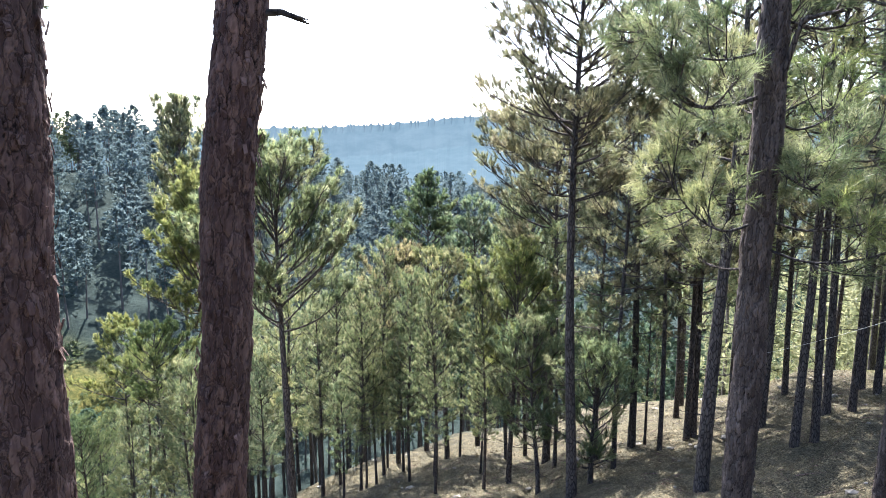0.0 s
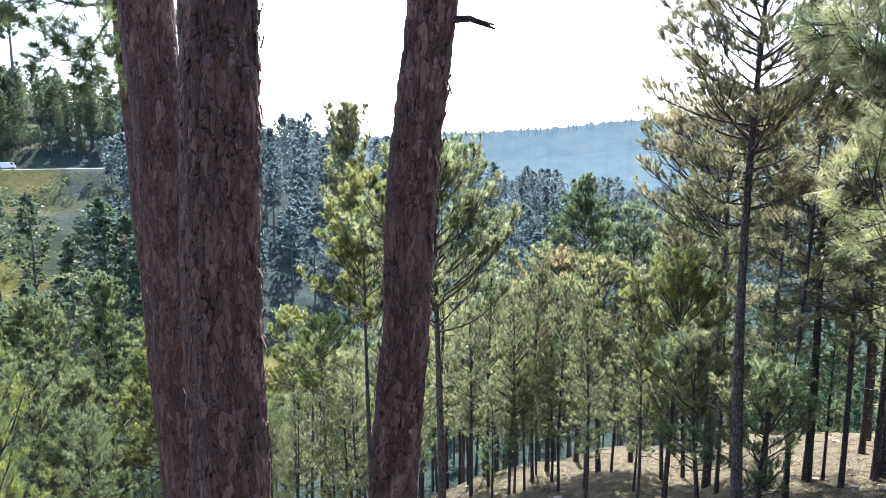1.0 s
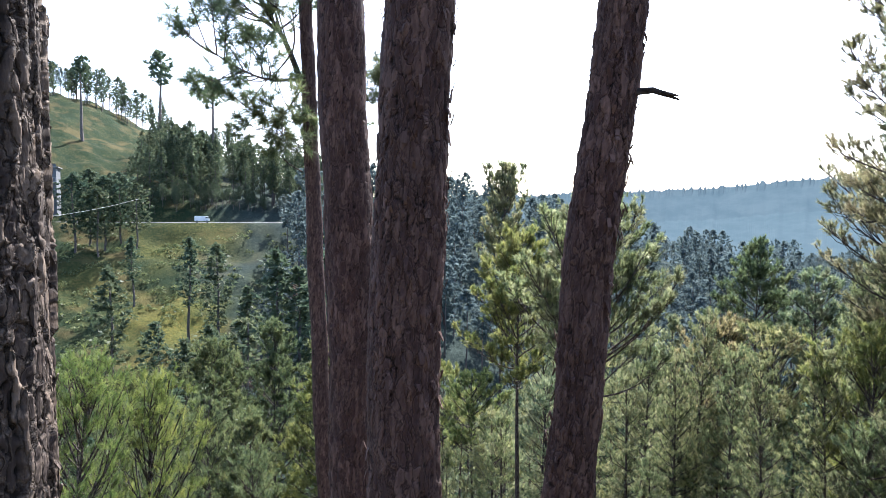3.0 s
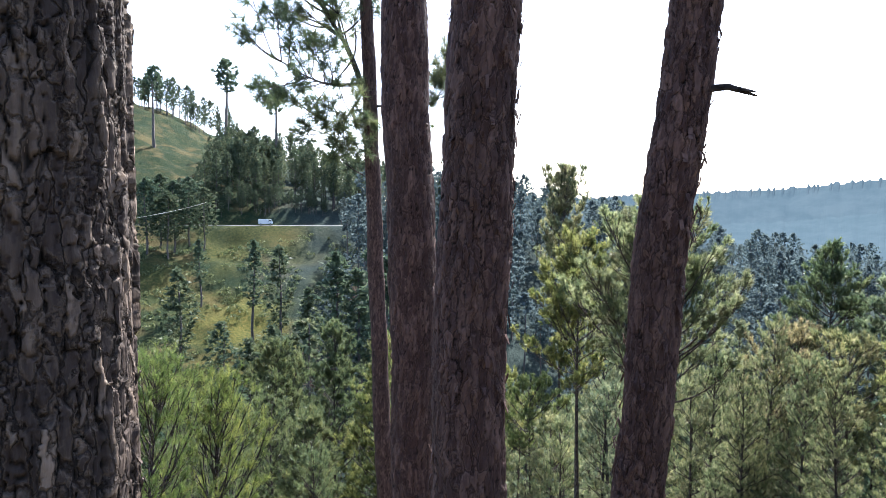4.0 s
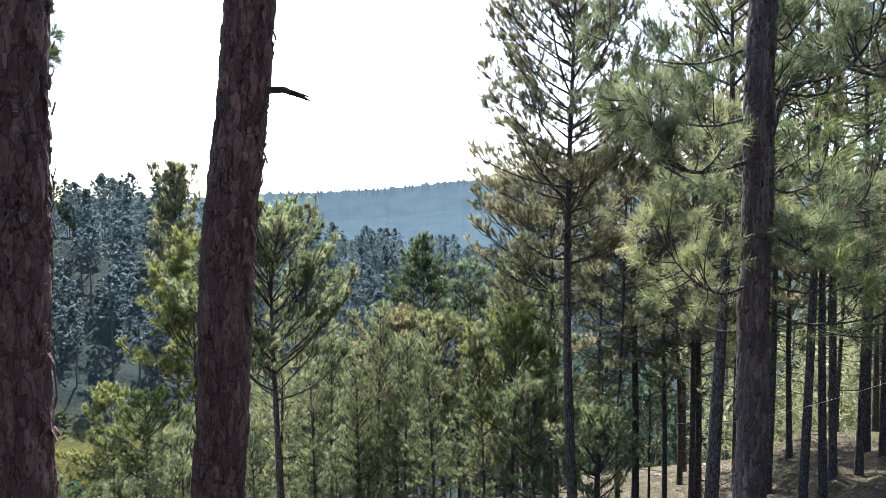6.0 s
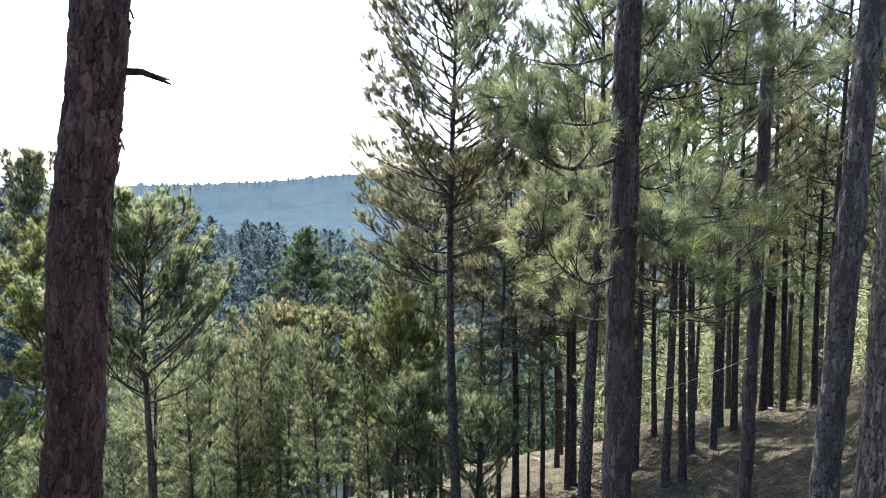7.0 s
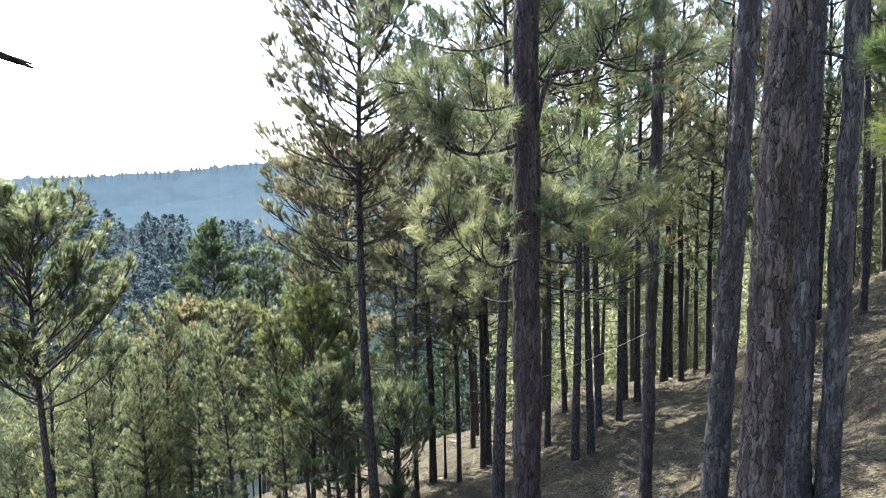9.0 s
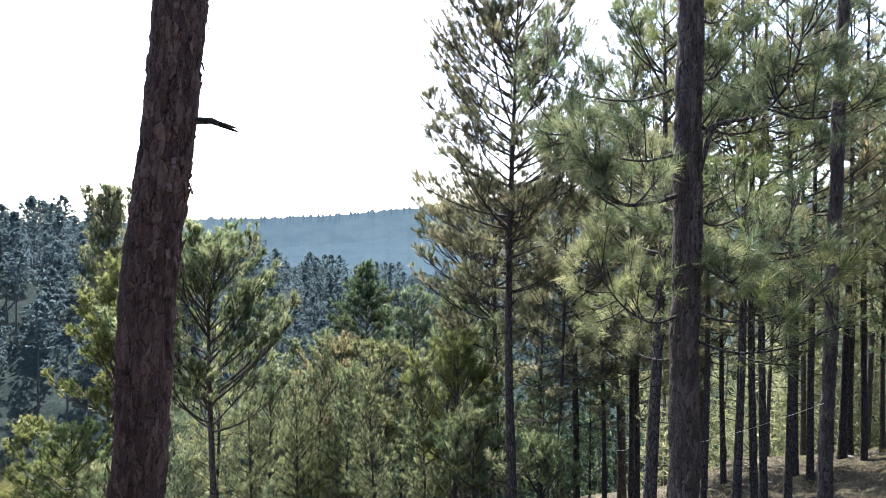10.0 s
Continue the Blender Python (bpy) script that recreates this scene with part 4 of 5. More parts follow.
for k in range(15):
    turn, z, far = -2.0 + boughs.uniform(1.0, 5.28), -0.2 + 0.42 * k + boughs.uniform(-0.2, 0.2), boughs.uniform(1.2, 2.3)
    c, q = math.cos(turn), math.sin(turn)
    root = np.array([4.32 + 0.012 * z, 9.15, z])
    limb(G, [root + [c * far * f, q * far * f, far * h] for f, h in ((0.06, 0.0), (0.35, -0.06), (0.7, 0.02), (1.0, 0.22))], 0.022, 620 + k, 10, 22, 0.24, 0.008, (M_NEEDLE, M_NEEDLE_SHADE, M_NEEDLE_LIME)[k % 3], 0.75)
near_pine("slim pine trunk with dark knots", [(8.44, 12.10, -4.8), (8.61, 11.98, 4.2)], [0.135, 0.12], (-5.0, 6.5), 47, 255, 22, M_BARK_BROWN, 40, (0.07, 0.15), 0.018, 15, 2.0)
near_pine("pine trunk with silvery scaled bark", [(8.77, 10.34, -4.1), (9.10, 10.06, 4.25)], [0.23, 0.205], (-4.6, 6.0), 71, 280, 23, M_BARK_GREY, 60, (0.065, 0.17), 0.024, 17, 2.4)
J, _, _ = near_pine("stout pine trunk with scaly bark, sunlit along one edge", [(5.182, 5.378, -1.43), (5.240, 5.323, 0.95), (5.312, 5.252, 3.07)], [0.212, 0.203, 0.190], (-1.9, 4.0), 112, 272, 24, M_BARK_TAN, 120, (0.058, 0.17), 0.022, 17, 2.4)
limb(J, [(5.48, 5.05, 2.82), (5.45, 4.70, 2.67), (5.35, 4.30, 2.39), (5.32, 3.85, 1.95), (5.35, 3.65, 1.55)], 0.024, 36, 18, 60, 0.25, 0.005, M_NEEDLE_FRESH, 0.42, 0.55)
limb(J, [(5.30, 4.28, 2.34), (5.35, 3.9, 2.38), (5.40, 3.6, 2.38)], 0.012, 37, 10, 60, 0.25, 0.005, M_NEEDLE_FRESH, 0.4, 0.3)
near_pine("dark pine trunk half hidden by a stouter one", [(7.249, 6.992, -2.43), (7.281, 6.959, 3.20)], [0.22, 0.20], (-3.0, 4.5), 54, 204, 25, M_BARK_GREY, 30, (0.08, 0.15), 0.020, 16, 2.2)
near_pine("slender pine trunk on the bank", [(7.531, 6.693, -2.35), (7.635, 6.575, 3.49)], [0.150, 0.125], (-2.6, 4.5), 54, 221, 26, M_BARK_GREY, 40, (0.07, 0.14), 0.018, 15, 2.2)
T3, _, _ = near_pine("slender pine with low spreading limbs", [(-9.03, 12.06, -4.7), (-9.20, 11.94, 0.44), (-9.28, 11.88, 3.33)], [0.20, 0.178, 0.165], (-5.0, 5.5), 40, 238, 27, M_BARK_RED, 40, (0.045, 0.11), 0.013, 15, 2.4)
limb(T3, [(-9.36, 11.76, 4.17), (-9.44, 11.30, 5.01), (-9.54, 10.80, 5.59), (-9.72, 10.36, 6.15)], 0.075, 38, 26, 46, 0.29, 0.011, M_NEEDLE_SHADE, 1.2, brush=((10, 100), 0.10))
limb(T3, [(-9.36, 11.76, 4.39), (-9.69, 10.96, 4.27), (-9.92, 10.31, 4.42), (-10.16, 9.79, 4.70)], 0.035, 39, 22, 46, 0.29, 0.011, M_NEEDLE_SHADE, 1.2, brush=((10, 100), 0.10))
limb(T3, [(-9.42, 11.73, 4.14), (-9.35, 11.09, 3.57), (-9.38, 10.66, 3.17)], 0.022, 40, 16, 46, 0.29, 0.011, M_NEEDLE_SHADE, 0.9, brush=((10, 100), 0.10))
limb(T3, [(-9.22, 11.87, 3.90), (-8.28, 12.78, 4.04), (-8.13, 13.12, 4.77)], 0.03, 41, 18, 46, 0.29, 0.011, M_NEEDLE_SHADE, 0.9, brush=((10, 100), 0.10))
limb(T3, [(-9.41, 11.76, 2.40), (-9.54, 11.46, 2.56), (-9.65, 11.26, 2.78)], 0.018, 42, 1, 2, 0.1, 0.005)


# ---- the far side of the valley ----
def far_pine_arrays(seed, height=15.0, start=0.45, reach=2.2, tufts=95, n=7, length=0.95, width=0.22, girth=0.17):
    """Trunk and crown of a pine far off, as vertex and face arrays."""
    rng = np.random.default_rng(seed)
    t = Tubes()
    z = np.linspace(-1.0, height * 0.97, 6)
    t.add(np.c_[rng.normal(0, 0.10, 6).cumsum(), rng.normal(0, 0.10, 6).cumsum(), z], girth * (1 - 0.85 * np.clip(z / height, 0, 1)) + 0.02, 5)
    f = rng.uniform(0, 1, tufts) ** 0.9
    prof = np.interp(f, [0, 0.2, 0.55, 0.85, 1.0], [0.55, 0.9, 1.0, 0.65, 0.1])
    ang = rng.uniform(0, 6.28, tufts)
    lob = 0.78 + 0.25 * np.sin(ang * 2 + f * 11 + rng.uniform(0, 6)) + 0.15 * np.sin(ang * 5 - f * 23)
    rad = reach * prof * lob * np.sqrt(rng.uniform(0.10, 1, tufts))
    tips = np.c_[np.cos(ang) * rad, np.sin(ang) * rad, height * (start + (1 - start) * f) + 0.25 * rad]
    ways = np.c_[np.cos(ang), np.sin(ang), rng.uniform(0.2, 1.4, tufts)]
    me = needles_mesh("tmp", tips, ways, rng, n, length, width, M_NEEDLE_HILL, (20, 85), 0.5)
    v = np.empty(len(me.vertices) * 3)
    me.vertices.foreach_get("co", v)
    bpy.data.meshes.remove(me)
    return np.concatenate(t.v), np.concatenate(t.f), v.reshape(-1, 3)


far_arrays = [far_pine_arrays(300 + k, n=5, length=0.62, width=0.55, start=(0.28, 0.40, 0.50, 0.32, 0.56)[k], reach=(3.7, 3.2, 2.8, 4.0, 2.7)[k], tufts=(170, 150, 130, 185, 110)[k]) for k in range(5)]


hill_arrays = [far_pine_arrays(330 + k, n=6, length=0.55, width=0.34, start=(0.16, 0.24, 0.34, 0.24, 0.70)[k], reach=(2.6, 2.3, 2.0, 3.5, 2.0)[k], tufts=(230, 200, 170, 330, 130)[k], girth=0.30 if k == 4 else 0.17) for k in range(5)]
slope_arrays = [far_pine_arrays(360 + k, n=8, length=0.62, width=0.11, start=(0.04, 0.07, 0.12)[k], reach=(2.9, 2.6, 2.9)[k], tufts=230) for k in range(3)]


def hill_pine_meshes(k):
    tv, tf, cv = hill_arrays[k]
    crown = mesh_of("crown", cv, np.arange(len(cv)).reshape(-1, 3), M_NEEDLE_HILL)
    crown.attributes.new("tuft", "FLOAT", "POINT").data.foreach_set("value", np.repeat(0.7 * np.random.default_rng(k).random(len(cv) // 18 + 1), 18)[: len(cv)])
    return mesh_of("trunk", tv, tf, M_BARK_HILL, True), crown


hill_meshes = [hill_pine_meshes(k) for k in range(5)]


def hill_pine(x, y, height, k=None, label="pine on the far grassy hillside"):
    k = int(counter.integers(5)) if k is None else k
    tree = holder("pine_tree", label, "tree", "hillside pines")
    child("trunk", hill_meshes[k][0], tree)
    tagged(child("crown", hill_meshes[k][1], tree), kind="stuff")
    s = height / 15
    wide = s if k == 4 else s * 1.25
    tree.matrix_basis = pose(x, y, gz(x, y), 0, 0, float(counter.uniform(0, 360))) @ Matrix.Diagonal((wide, wide, s, 1))
    return tree


# along the crest, above the cutting, by the road, on the grass
for az, dist, top_el in [(48.9, 255, 11.8), (45.1, 240, 10.2), (54.2, 262, 10.9)]:
    hill_pine(*polar(az, dist), 1.6 + dist * math.tan(radians(top_el)) - gz(*polar(az, dist)), 4, "tall lone pine with a small crown")
for az, dist, el in [(54.9, 186, 2.4), (53.9, 190, 2.7), (52.9, 187, 2.2), (51.8, 189, 2.5), (50.7, 185, 1.7), (53.4, 183, 1.4)]:
    hill_pine(*polar(az, dist), height_to(az, dist, el), 3, "pine with a bare trunk beside the road")
for k in range(22):
    az, dist = 50.2 + 0.36 * k + counter.uniform(-0.2, 0.2), counter.uniform(312, 338)
    hill_pine(*polar(az, dist), height_to(az, dist, counter.uniform(9.0, 10.6) - 0.5 * max(0, 54 - az)), int(counter.integers(1, 3)), "dark pine on the crest of the hill")
for az, dist, el in [(52.8, 130, -4.7), (51.1, 160, -2.4), (46.9, 145, -2.5), (44.9, 137, -3.0), (40.2, 120, -3.5), (38.5, 118, -5), (42.5, 125, -6.5), (37, 125, -3), (49.6, 120, -9.0), (56, 100, -13.5), (53, 98, -14), (49, 98, -13),
                     (47.4, 105, -10.5), (45.5, 108, -9.5), (43, 100, -9), (57.6, 125, -6), (36, 112, -4)]:
    hill_pine(*polar(az, dist), height_to(az, dist, el), int(counter.integers(3)), "slender pine on the lower grass slope")


def joined_woods(name, label, spots, leaf, size, arrays=None):
    """Woods too far off to count, joined into one mesh of crowns with their trunks."""
    crowns, trunks, faces, tn = [], [], [], 0
    for x, y in spots:
        kinds = arrays or far_arrays
        tv, tf, cv = kinds[int(counter.integers(len(kinds)))]
        s, a = counter.uniform(*size), counter.uniform(0, 6.28)
        rot = np.array([[math.cos(a), -math.sin(a), 0], [math.sin(a), math.cos(a), 0], [0, 0, 1]]) * s
        base = np.array([x, y, gz(x, y)])
        crowns.append(cv @ rot.T + base)
        trunks.append(tv @ rot.T + base)
        faces.append(tf + tn)
        tn += len(tv)
    crowns = np.concatenate(crowns)
    me = mesh_of(name, crowns, np.arange(len(crowns)).reshape(-1, 3), leaf)
    me.attributes.new("tuft", "FLOAT", "POINT").data.foreach_set("value", np.repeat(0.7 * counter.random(len(crowns) // 18 + 1), 18)[: len(crowns)])
    woods = tagged(new(name, me), label, "woods", kind="stuff")
    tagged(child("trunks", mesh_of("trunks", np.concatenate(trunks), np.concatenate(faces), M_BARK_HILL, True), woods), kind="stuff")


def scatter(w_range, v_range, step, skip=0.12):
    out = []
    for w in np.arange(*w_range, step):
        for v in np.arange(*v_range, step):
            if counter.random() > skip:
                out.append(from_wv(w + counter.uniform(-0.5, 0.5) * step, v + counter.uniform(-0.5, 0.5) * step))
    glade = polar(29.5, 114)
    return [p for p in out if math.hypot(p[0] - glade[0], p[1] - glade[1]) > 19]


def below_ridge(spots, tall):
    """Keep the spots where trees of one height, but none much lower, still stay under the ridge."""
    out = []
    for x, y in spots:
        az, el = math.degrees(math.atan2(-x, y)), math.degrees(math.atan2(gz(x, y) + tall - 1.6, math.hypot(x, y)))
        if el < np.interp(az, [-12, 0, 7, 12, 20, 30], [-3.2, -2.7, -1.9, 0.0, 1.2, 3.0]):
            out.append((x, y))
    return out


far_spots = scatter((104, 160), (12, 300), 8.0) + scatter((160, 244), (18, 290), 7.5)
tall_spots = set(below_ridge(far_spots, 16))


joined_woods("far_woods", "pine woods across the valley, tinted blue for haze", sorted(tall_spots), M_NEEDLE_HAZE, (0.9, 1.4))
joined_woods("far_thicket", "low thicket on the brow across the valley, tinted blue for haze", below_ridge([p for p in far_spots if p not in tall_spots], 4), M_NEEDLE_HAZE, (0.4, 0.62))
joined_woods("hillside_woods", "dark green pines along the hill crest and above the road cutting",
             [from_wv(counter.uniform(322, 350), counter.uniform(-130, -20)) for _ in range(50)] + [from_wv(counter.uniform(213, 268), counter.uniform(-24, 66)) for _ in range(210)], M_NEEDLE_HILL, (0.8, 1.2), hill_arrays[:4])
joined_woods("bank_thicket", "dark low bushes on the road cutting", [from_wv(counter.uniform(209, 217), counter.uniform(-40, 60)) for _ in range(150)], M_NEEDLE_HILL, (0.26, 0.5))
behind = []
while len(behind) < 70:
    az, dist = counter.uniform(-62, -22), counter.uniform(50, 95)
    behind.append(polar(az, dist))
joined_woods("slope_woods", "green pines behind the brow of the slope", behind, M_NEEDLE_PALE, (0.95, 1.55), slope_arrays)
joined_woods("valley_woods", "green pines on the floor of the valley", scatter((30, 80), (62, 210), 7.5) + scatter((72, 108), (-40, 120), 8.0, 0.25) + scatter((42, 74), (28, 64), 7.0, 0.2), M_NEEDLE_HILL, (0.7, 1.1))


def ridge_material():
    m, n, l, p = nodes_of("ridge_haze_glow")
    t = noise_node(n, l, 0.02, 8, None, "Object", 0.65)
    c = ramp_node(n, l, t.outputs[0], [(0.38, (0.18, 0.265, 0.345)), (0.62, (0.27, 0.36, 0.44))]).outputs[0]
    # Blue emission stands in for lit haze in front of the ridge.
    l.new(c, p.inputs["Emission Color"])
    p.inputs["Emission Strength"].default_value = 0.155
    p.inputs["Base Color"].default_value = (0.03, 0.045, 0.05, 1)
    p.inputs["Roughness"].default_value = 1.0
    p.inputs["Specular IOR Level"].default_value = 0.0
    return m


def build_ridge():
    """The long wooded ridge on the skyline, so far off that it stands still behind everything."""
    rng = np.random.default_rng(9)
    az = np.linspace(-95, 75, 1400)
    el = np.interp(az, [-95, -40, -12, -6, -2, 4, 8.5, 14, 22, 40, 75], [2.5, 3.2, 3.0, 2.5, 2.35, 1.75, 1.5, 1.35, 0.9, 0.6, 0.5])
    dist = 1700.0
    crest = 1.6 + dist * np.tan(np.radians(el)) + 2.5 * wave_noise(az * 10, 0 * az, 14, 3)
    verts, faces, n = [], [], len(az)
    steps = [(0, 0), (40, -18), (150, -70), (420, -150), (800, -230)]
    for back, down in steps:
        r = dist - back
        shift = rng.uniform(0, 1, n) ** 3 * 9 if back == 0 else 2.0 * wave_noise(az * 10, 0 * az + back, 9, 4)
        verts.append(np.c_[-r * np.sin(np.radians(az)), r * np.cos(np.radians(az)), crest + down + shift])
    for k in range(len(steps) - 1):
        i = np.arange(n - 1)
        faces.append(np.stack([k * n + i, k * n + i + 1, (k + 1) * n + i + 1, (k + 1) * n + i], -1))
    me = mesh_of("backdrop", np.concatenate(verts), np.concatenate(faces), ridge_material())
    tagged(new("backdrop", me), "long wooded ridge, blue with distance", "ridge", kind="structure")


build_ridge()


# ---- road, house, van and wires on the far hillside ----
M_ROAD = plain("road_surface", (0.10, 0.10, 0.10), 0.9, 0, 0.2, 0.6)
M_WALL = plain("house_plaster", (0.085, 0.095, 0.105), 0.85, 0, 0.12, 0.8)
M_DARK = plain("dark_glass", (0.02, 0.025, 0.03), 0.15, 0, 0.1, 2)
M_TRIM = plain("pale_concrete", (0.20, 0.205, 0.21), 0.85, 0, 0.1, 1.5)
M_VAN = plain("white_paint", (0.72, 0.73, 0.74), 0.35, 0, 0.04, 2)
M_TYRE = plain("rubber", (0.02, 0.02, 0.02), 0.8)
M_WIRE = plain("wire", (0.55, 0.53, 0.48), 0.5)


def road_w(v):
    w = 200.5
    for _ in range(12):
        x, y = from_wv(w, v)
        w = 200.5 - 6 * float(wave_noise(x, y, 90, 5))
    return w


def build_road():
    rows, verts = np.arange(-170, 22, 3.0), []
    for v in rows:
        w = road_w(float(v))
        for off in (-3.2, -1.0, 1.0, 3.2):
            x, y = from_wv(w + off, float(v))
            verts.append((x, y, gz(x, y) + 0.07))
    faces = [[4 * i + j, 4 * i + j + 1, 4 * i + j + 5, 4 * i + j + 4] for i in range(len(rows) - 1) for j in range(3)]
    tagged(new("road", mesh_of("road", np.array(verts), faces, M_ROAD, True)), "grey hillside road cut into the slope", "road", kind="structure")


def build_van():
    v = min(np.arange(-60, 40, 0.5), key=lambda q: abs(math.degrees(math.atan2(-from_wv(road_w(q), q)[0], from_wv(road_w(q), q)[1])) - 45.9))
    x, y = from_wv(road_w(v) - 1.2, v)
    van = holder("van", "small white delivery van parked on the hillside road", "van")
    bm = bmesh.new()
    box(bm, (2.7, 1.6, 1.35), (-0.65, 0, 1.12), 0.08)
    part("cargo_body", bm, M_VAN, van)
    bm = bmesh.new()
    box(bm, (1.3, 1.55, 0.7), (1.35, 0, 0.78), 0.10)
    box(bm, (0.95, 1.45, 0.62), (1.17, 0, 1.38), 0.12)
    part("cab", bm, M_VAN, van)
    for q in (-0.735, 0.735):
        bm = bmesh.new()
        box(bm, (0.6, 0.02, 0.36), (1.2, q, 1.42))
        part("side_window", bm, M_DARK, van)
    bm = bmesh.new()
    box(bm, (0.02, 1.25, 0.4), (1.655, 0, 1.42))
    part("windscreen", bm, M_DARK, van)
    for wx in (-1.3, 1.3):
        for wy in (-0.72, 0.72):
            bm = bmesh.new()
            bmesh.ops.create_cone(bm, cap_ends=True, segments=18, radius1=0.31, radius2=0.31, depth=0.2, matrix=pose(wx, wy, 0.31, 90, 0, 0))
            wheel = part("wheel", bm, M_TYRE, van)
            bm = bmesh.new()
            bmesh.ops.create_cone(bm, cap_ends=True, segments=14, radius1=0.18, radius2=0.18, depth=0.22, matrix=pose(wx, wy, 0.31, 90, 0, 0))
            part("rim", bm, M_TRIM, wheel)
    van.matrix_basis = pose(x, y, gz(x, y) + 0.08, 0, 0, 44.6)


def build_house():
    x, y = polar(58.2, 208)
    base = 0.2
    house = holder("house", "grey plastered three-storey house beside the road", "house")
    W, D, S = 17.0, 9.0, 3.7
    bm = bmesh.new()
    box(bm, (W, D, 3 * S + 1.5), (0, 0, 1.5 * S - 0.75))
    part("wall", bm, M_WALL, house)
    bm = bmesh.new()
    box(bm, (W + 1.0, D + 1.0, 0.25), (0, 0, 3 * S + 0.125), 0.03)
    roof = part("roof", bm, M_TRIM, house)
    bm = bmesh.new()
    box(bm, (W, 0.15, 0.7), (0, -D / 2 - 0.3, 3 * S + 0.6))
    part("parapet", bm, M_WALL, roof)
    for k in (1, 2):
        bm = bmesh.new()
        box(bm, (W + 0.4, 1.4, 0.18), (0, -D / 2 - 0.7, k * S))
        balcony = part("balcony", bm, M_TRIM, house)
        for q in np.arange(-W / 2, W / 2 + 0.1, 0.85):
            bm = bmesh.new()
            box(bm, (0.12, 0.12, 0.9), (float(q), -D / 2 - 1.3, k * S + 0.54))
            part("baluster", bm, M_TRIM, balcony)
        bm = bmesh.new()
        box(bm, (W + 0.4, 0.16, 0.1), (0, -D / 2 - 1.3, k * S + 1.02))
        part("rail", bm, M_TRIM, balcony)
    for k in range(3):
        for q in (-6.6, -3.3, 0.0, 3.3, 6.6):
            bm = bmesh.new()
            box(bm, (1.5, 0.14, 1.75), (q, -D / 2 - 0.05, k * S + 1.6))
            if k == 1:
                bmesh.ops.create_cone(bm, cap_ends=True, segments=20, radius1=0.75, radius2=0.75, depth=0.14, matrix=pose(q, -D / 2 - 0.05, k * S + 2.4, 90, 0, 0))
            window = part("window", bm, M_TRIM, house)
            for o in (-0.33, 0.33):
                bm = bmesh.new()
                box(bm, (0.58, 0.05, 1.5), (q + o, -D / 2 - 0.125, k * S + 1.6))
                part("pane", bm, M_DARK, window)
    house.matrix_basis = pose(x, y, base, 0, 0, 57.6 - 8)


def wire(pts, radius, label, sag):
    a, b = np.array(pts[0], float), np.array(pts[1], float)
    t = np.linspace(0, 1, 24)[:, None]
    line = a + (b - a) * t - np.array([0, 0, 1]) * sag * 4 * t * (1 - t)
    w = Tubes()
    w.add(line, np.full(24, radius), 6)
    tagged(new("cable", w.mesh("cable", M_WIRE)), label, "cable")


build_road()
build_van()
build_house()
wire([(*polar(-34.9, 14.6), -1.50), (*polar(-19.5, 30), -7.6)], 0.0035, "pale slack cable strung between pine trunks", 0.35)
wire([(*polar(63, 150), -1.5), (*polar(50.5, 172), 3.2)], 0.03, "pale overhead wire beside the hillside road", 1.5)


def bare_tree(x, y, height, seed):
    rng = np.random.default_rng(seed)
    tree = holder("bare_tree", "leafless grey-brown tree with fine spreading twigs", "tree")
    t = Tubes()

    def grow(at, way, length, radius, level):
        pts = [np.array(at)]
        for _ in range(4):
            way = way + rng.normal(0, 0.16, 3) + [0, 0, 0.04]
            way = way / np.linalg.norm(way)
            pts.append(pts[-1] + way * length / 4)
        t.add(pts, np.linspace(radius, radius * 0.5, 5), 5 if level < 2 else 3)
        if level < 4:
            for k in range(4 if level else 6):
                i = rng.integers(1 if level else 2, 5)
                grow(pts[i], way * 0.6 + rng.normal(0, 0.6, 3), length * rng.uniform(0.5, 0.7), radius * 0.5, level + 1)

    grow((0, 0, -0.5), np.array([0, 0, 1.0]), height * 0.5, 0.24, 0)
    child("trunk", t.mesh("trunk", M_BARK_BARE), tree)
    tree.matrix_basis = pose(x, y, gz(x, y))


M_BARK_BARE = bark_plain("bark_bare", (0.16, 0.11, 0.09), (0.26, 0.19, 0.16), False)
bare_tree(*polar(41.4, 120), 19, 5)
bare_tree(*polar(40.2, 150), 15, 6)


# ---- scrub, stones and litter ----
def shrubs():
    rng = np.random.default_rng(77)
    tips, ways = [], []
    for _ in range(900):
        w, v = rng.uniform(92, 190), rng.uniform(-120, 34)
        x, y = from_wv(w, v)
        r = rng.uniform(0.5, 1.3) + 1.1 * rng.random() ** 3
        z = gz(x, y)
        for _ in range(int(16 * r)):
            d = rng.normal(size=3)
            d[2] = abs(d[2]) * 0.8
            d /= np.linalg.norm(d)
            tips.append(np.array([x, y, z]) + d * r * [1, 1, 0.7])
            ways.append(d + [0, 0, 0.4])
    me = needles_mesh("shrubs", tips, ways, rng, 6, 0.45, 0.26, M_NEEDLE_SHADE, (20, 90), 0.3)
    tagged(new("shrubs", me), "low dark green shrubs scattered over the grassy slope", "shrubs", kind="stuff")


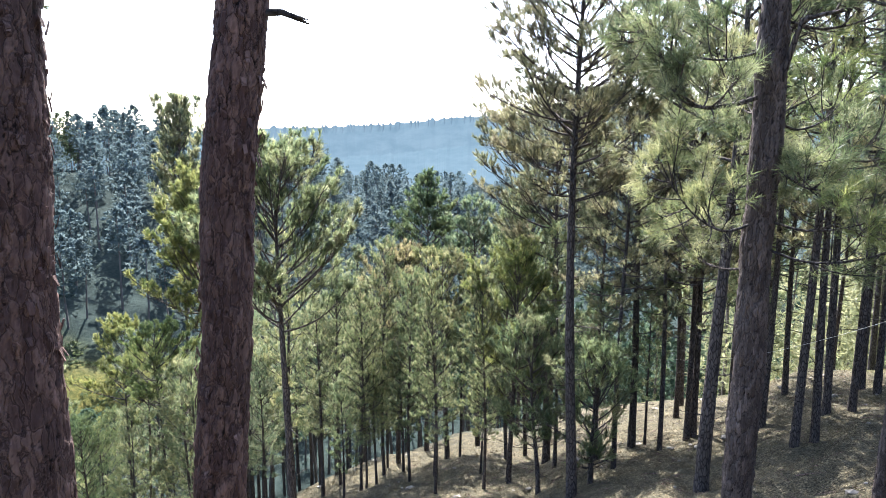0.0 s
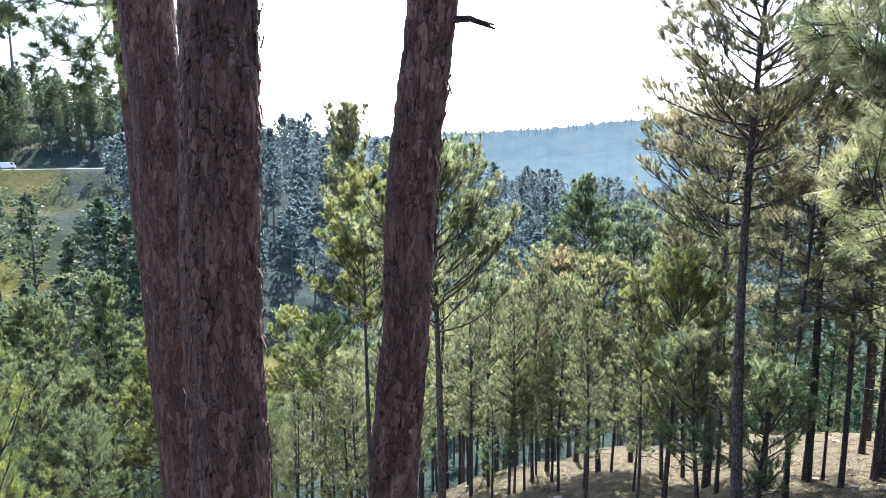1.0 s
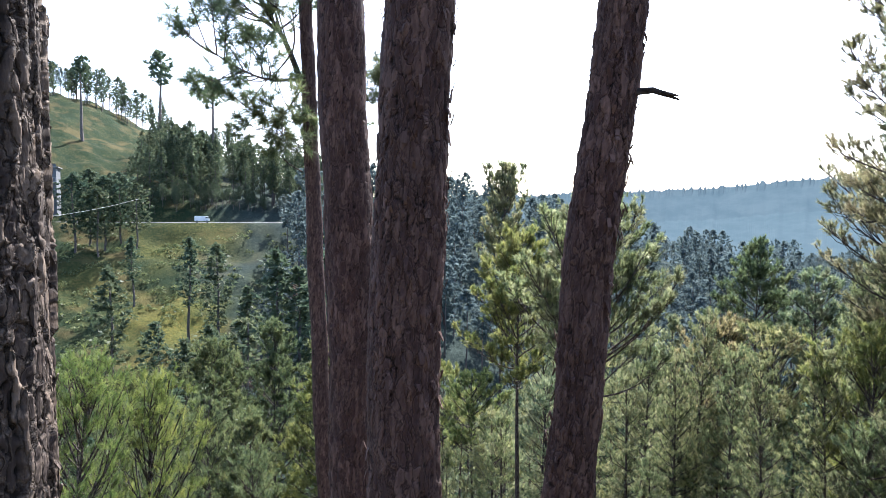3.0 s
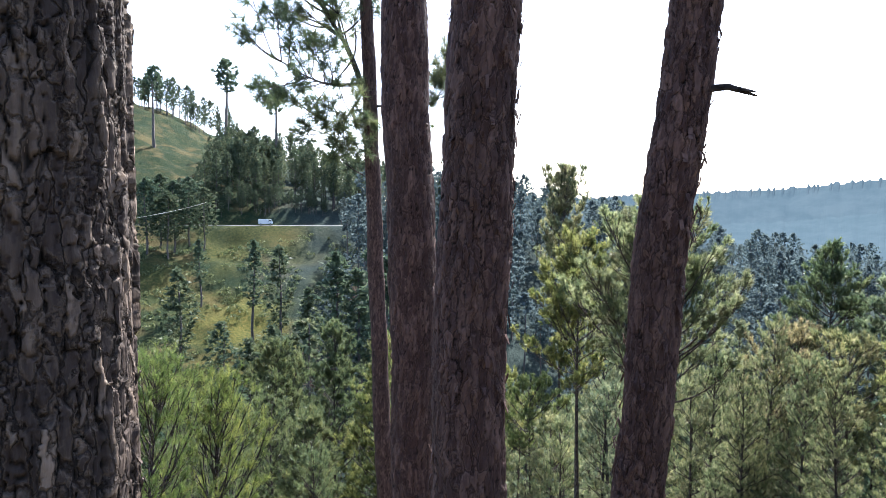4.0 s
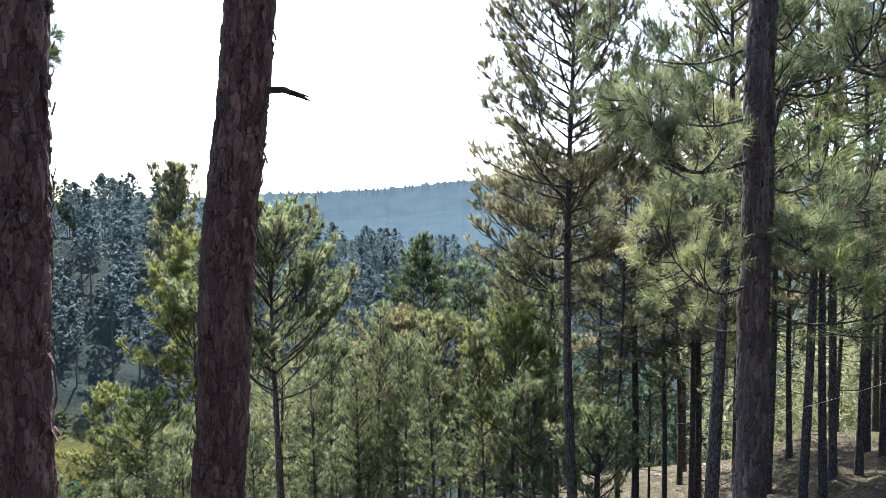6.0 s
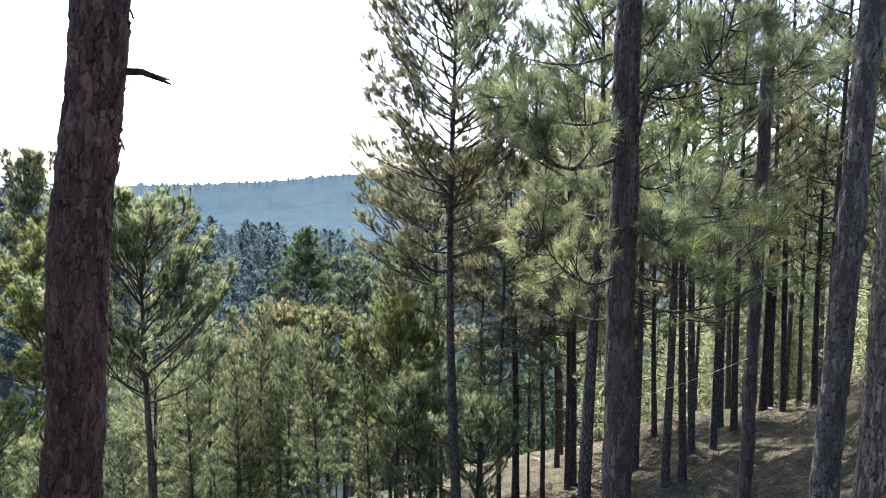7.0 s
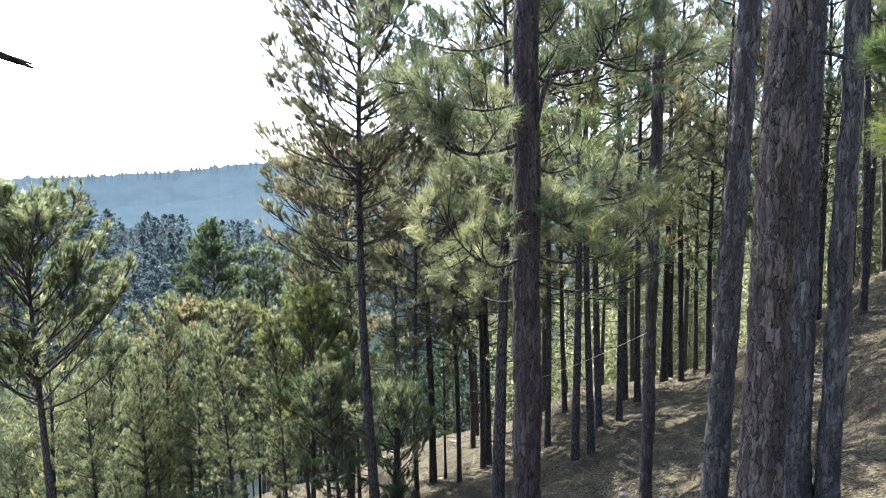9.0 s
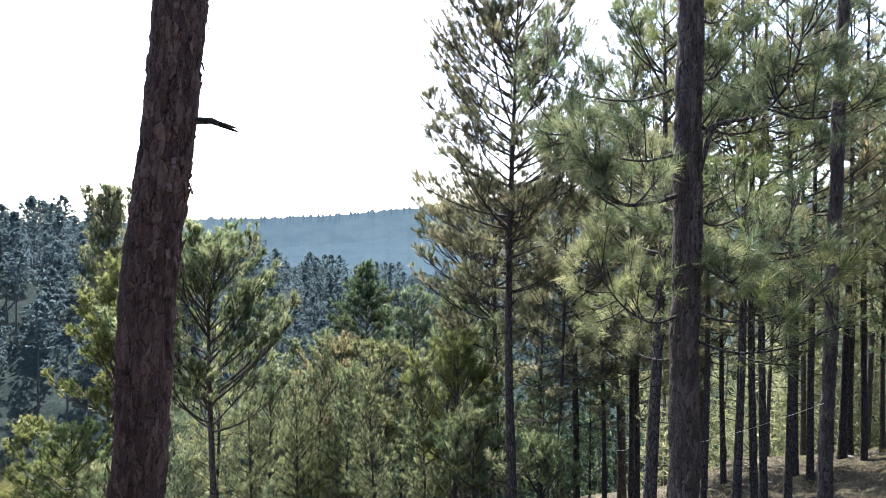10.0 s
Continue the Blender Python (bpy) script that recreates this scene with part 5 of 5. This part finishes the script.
def stones():
    rng = np.random.default_rng(78)
    v, f = [], []
    ico = bmesh.new()
    bmesh.ops.create_icosphere(ico, subdivisions=1, radius=1.0)
    iv, jf = np.array([q.co[:] for q in ico.verts]), [[q.index for q in g.verts] for g in ico.faces]
    ico.free()
    for _ in range(520):
        x, y = polar(rng.uniform(-62, 12), math.sqrt(rng.uniform(4**2, 40**2)))
        r = rng.uniform(0.02, 0.07) if rng.random() < 0.85 else rng.uniform(0.08, 0.2)
        p = iv * rng.uniform(0.7, 1.2, (len(iv), 1)) * r * [1.2, 0.9, 0.6] + [x, y, gz(x, y)]
        f += [[q + len(v) for q in g] for g in jf]
        v += p.tolist()
    tagged(new("stones", mesh_of("stones", v, f, plain("pale_stone", (0.21, 0.185, 0.155), 0.9, 0, 0.3, 8))), "small pale stones lying in the pine litter", "stones", kind="stuff")


def litter():
    """Fallen twigs and cone-sized scraps over the near slope."""
    rng = np.random.default_rng(79)
    t = Tubes()
    for _ in range(1500):
        x, y = polar(rng.uniform(-62, 5), math.sqrt(rng.uniform(4**2, 32**2)))
        a, ln = rng.uniform(0, 6.28), rng.uniform(0.08, 0.7)
        q = (x + math.cos(a) * ln, y + math.sin(a) * ln)
        t.add([(x, y, gz(x, y) + 0.02), (*q, gz(*q) + 0.03)], [rng.uniform(0.005, 0.015), 0.004], 4)
    tagged(new("fallen_twigs", t.mesh("fallen_twigs", M_BARK_BARE)), "dry fallen twigs on the forest floor", "twigs", kind="stuff")


def tussocks():
    """Dry grass and heaped needles that roughen the near slope."""
    rng = np.random.default_rng(80)
    tips, ways = [], []
    for _ in range(3600):
        x, y = polar(rng.uniform(-64, 14), math.sqrt(rng.uniform(4**2, 36**2)))
        tips.append((x, y, gz(x, y) + 0.05))
        ways.append((rng.normal(0, 0.5), rng.normal(0, 0.5), 0.8))
    m = needle("dry_grass", [(0, (0.06, 0.05, 0.03)), (0.5, (0.13, 0.105, 0.055)), (1, (0.26, 0.21, 0.11))], (0.16, 0.12, 0.06), 0.3)
    me = needles_mesh("dry_grass", tips, ways, rng, 7, 0.20, 0.016, m, (20, 88), 0.06)
    tagged(new("dry_grass", me), "dry straw-coloured grass and heaped pine needles", "grass", kind="stuff")


shrubs()
tussocks()
stones()
litter()
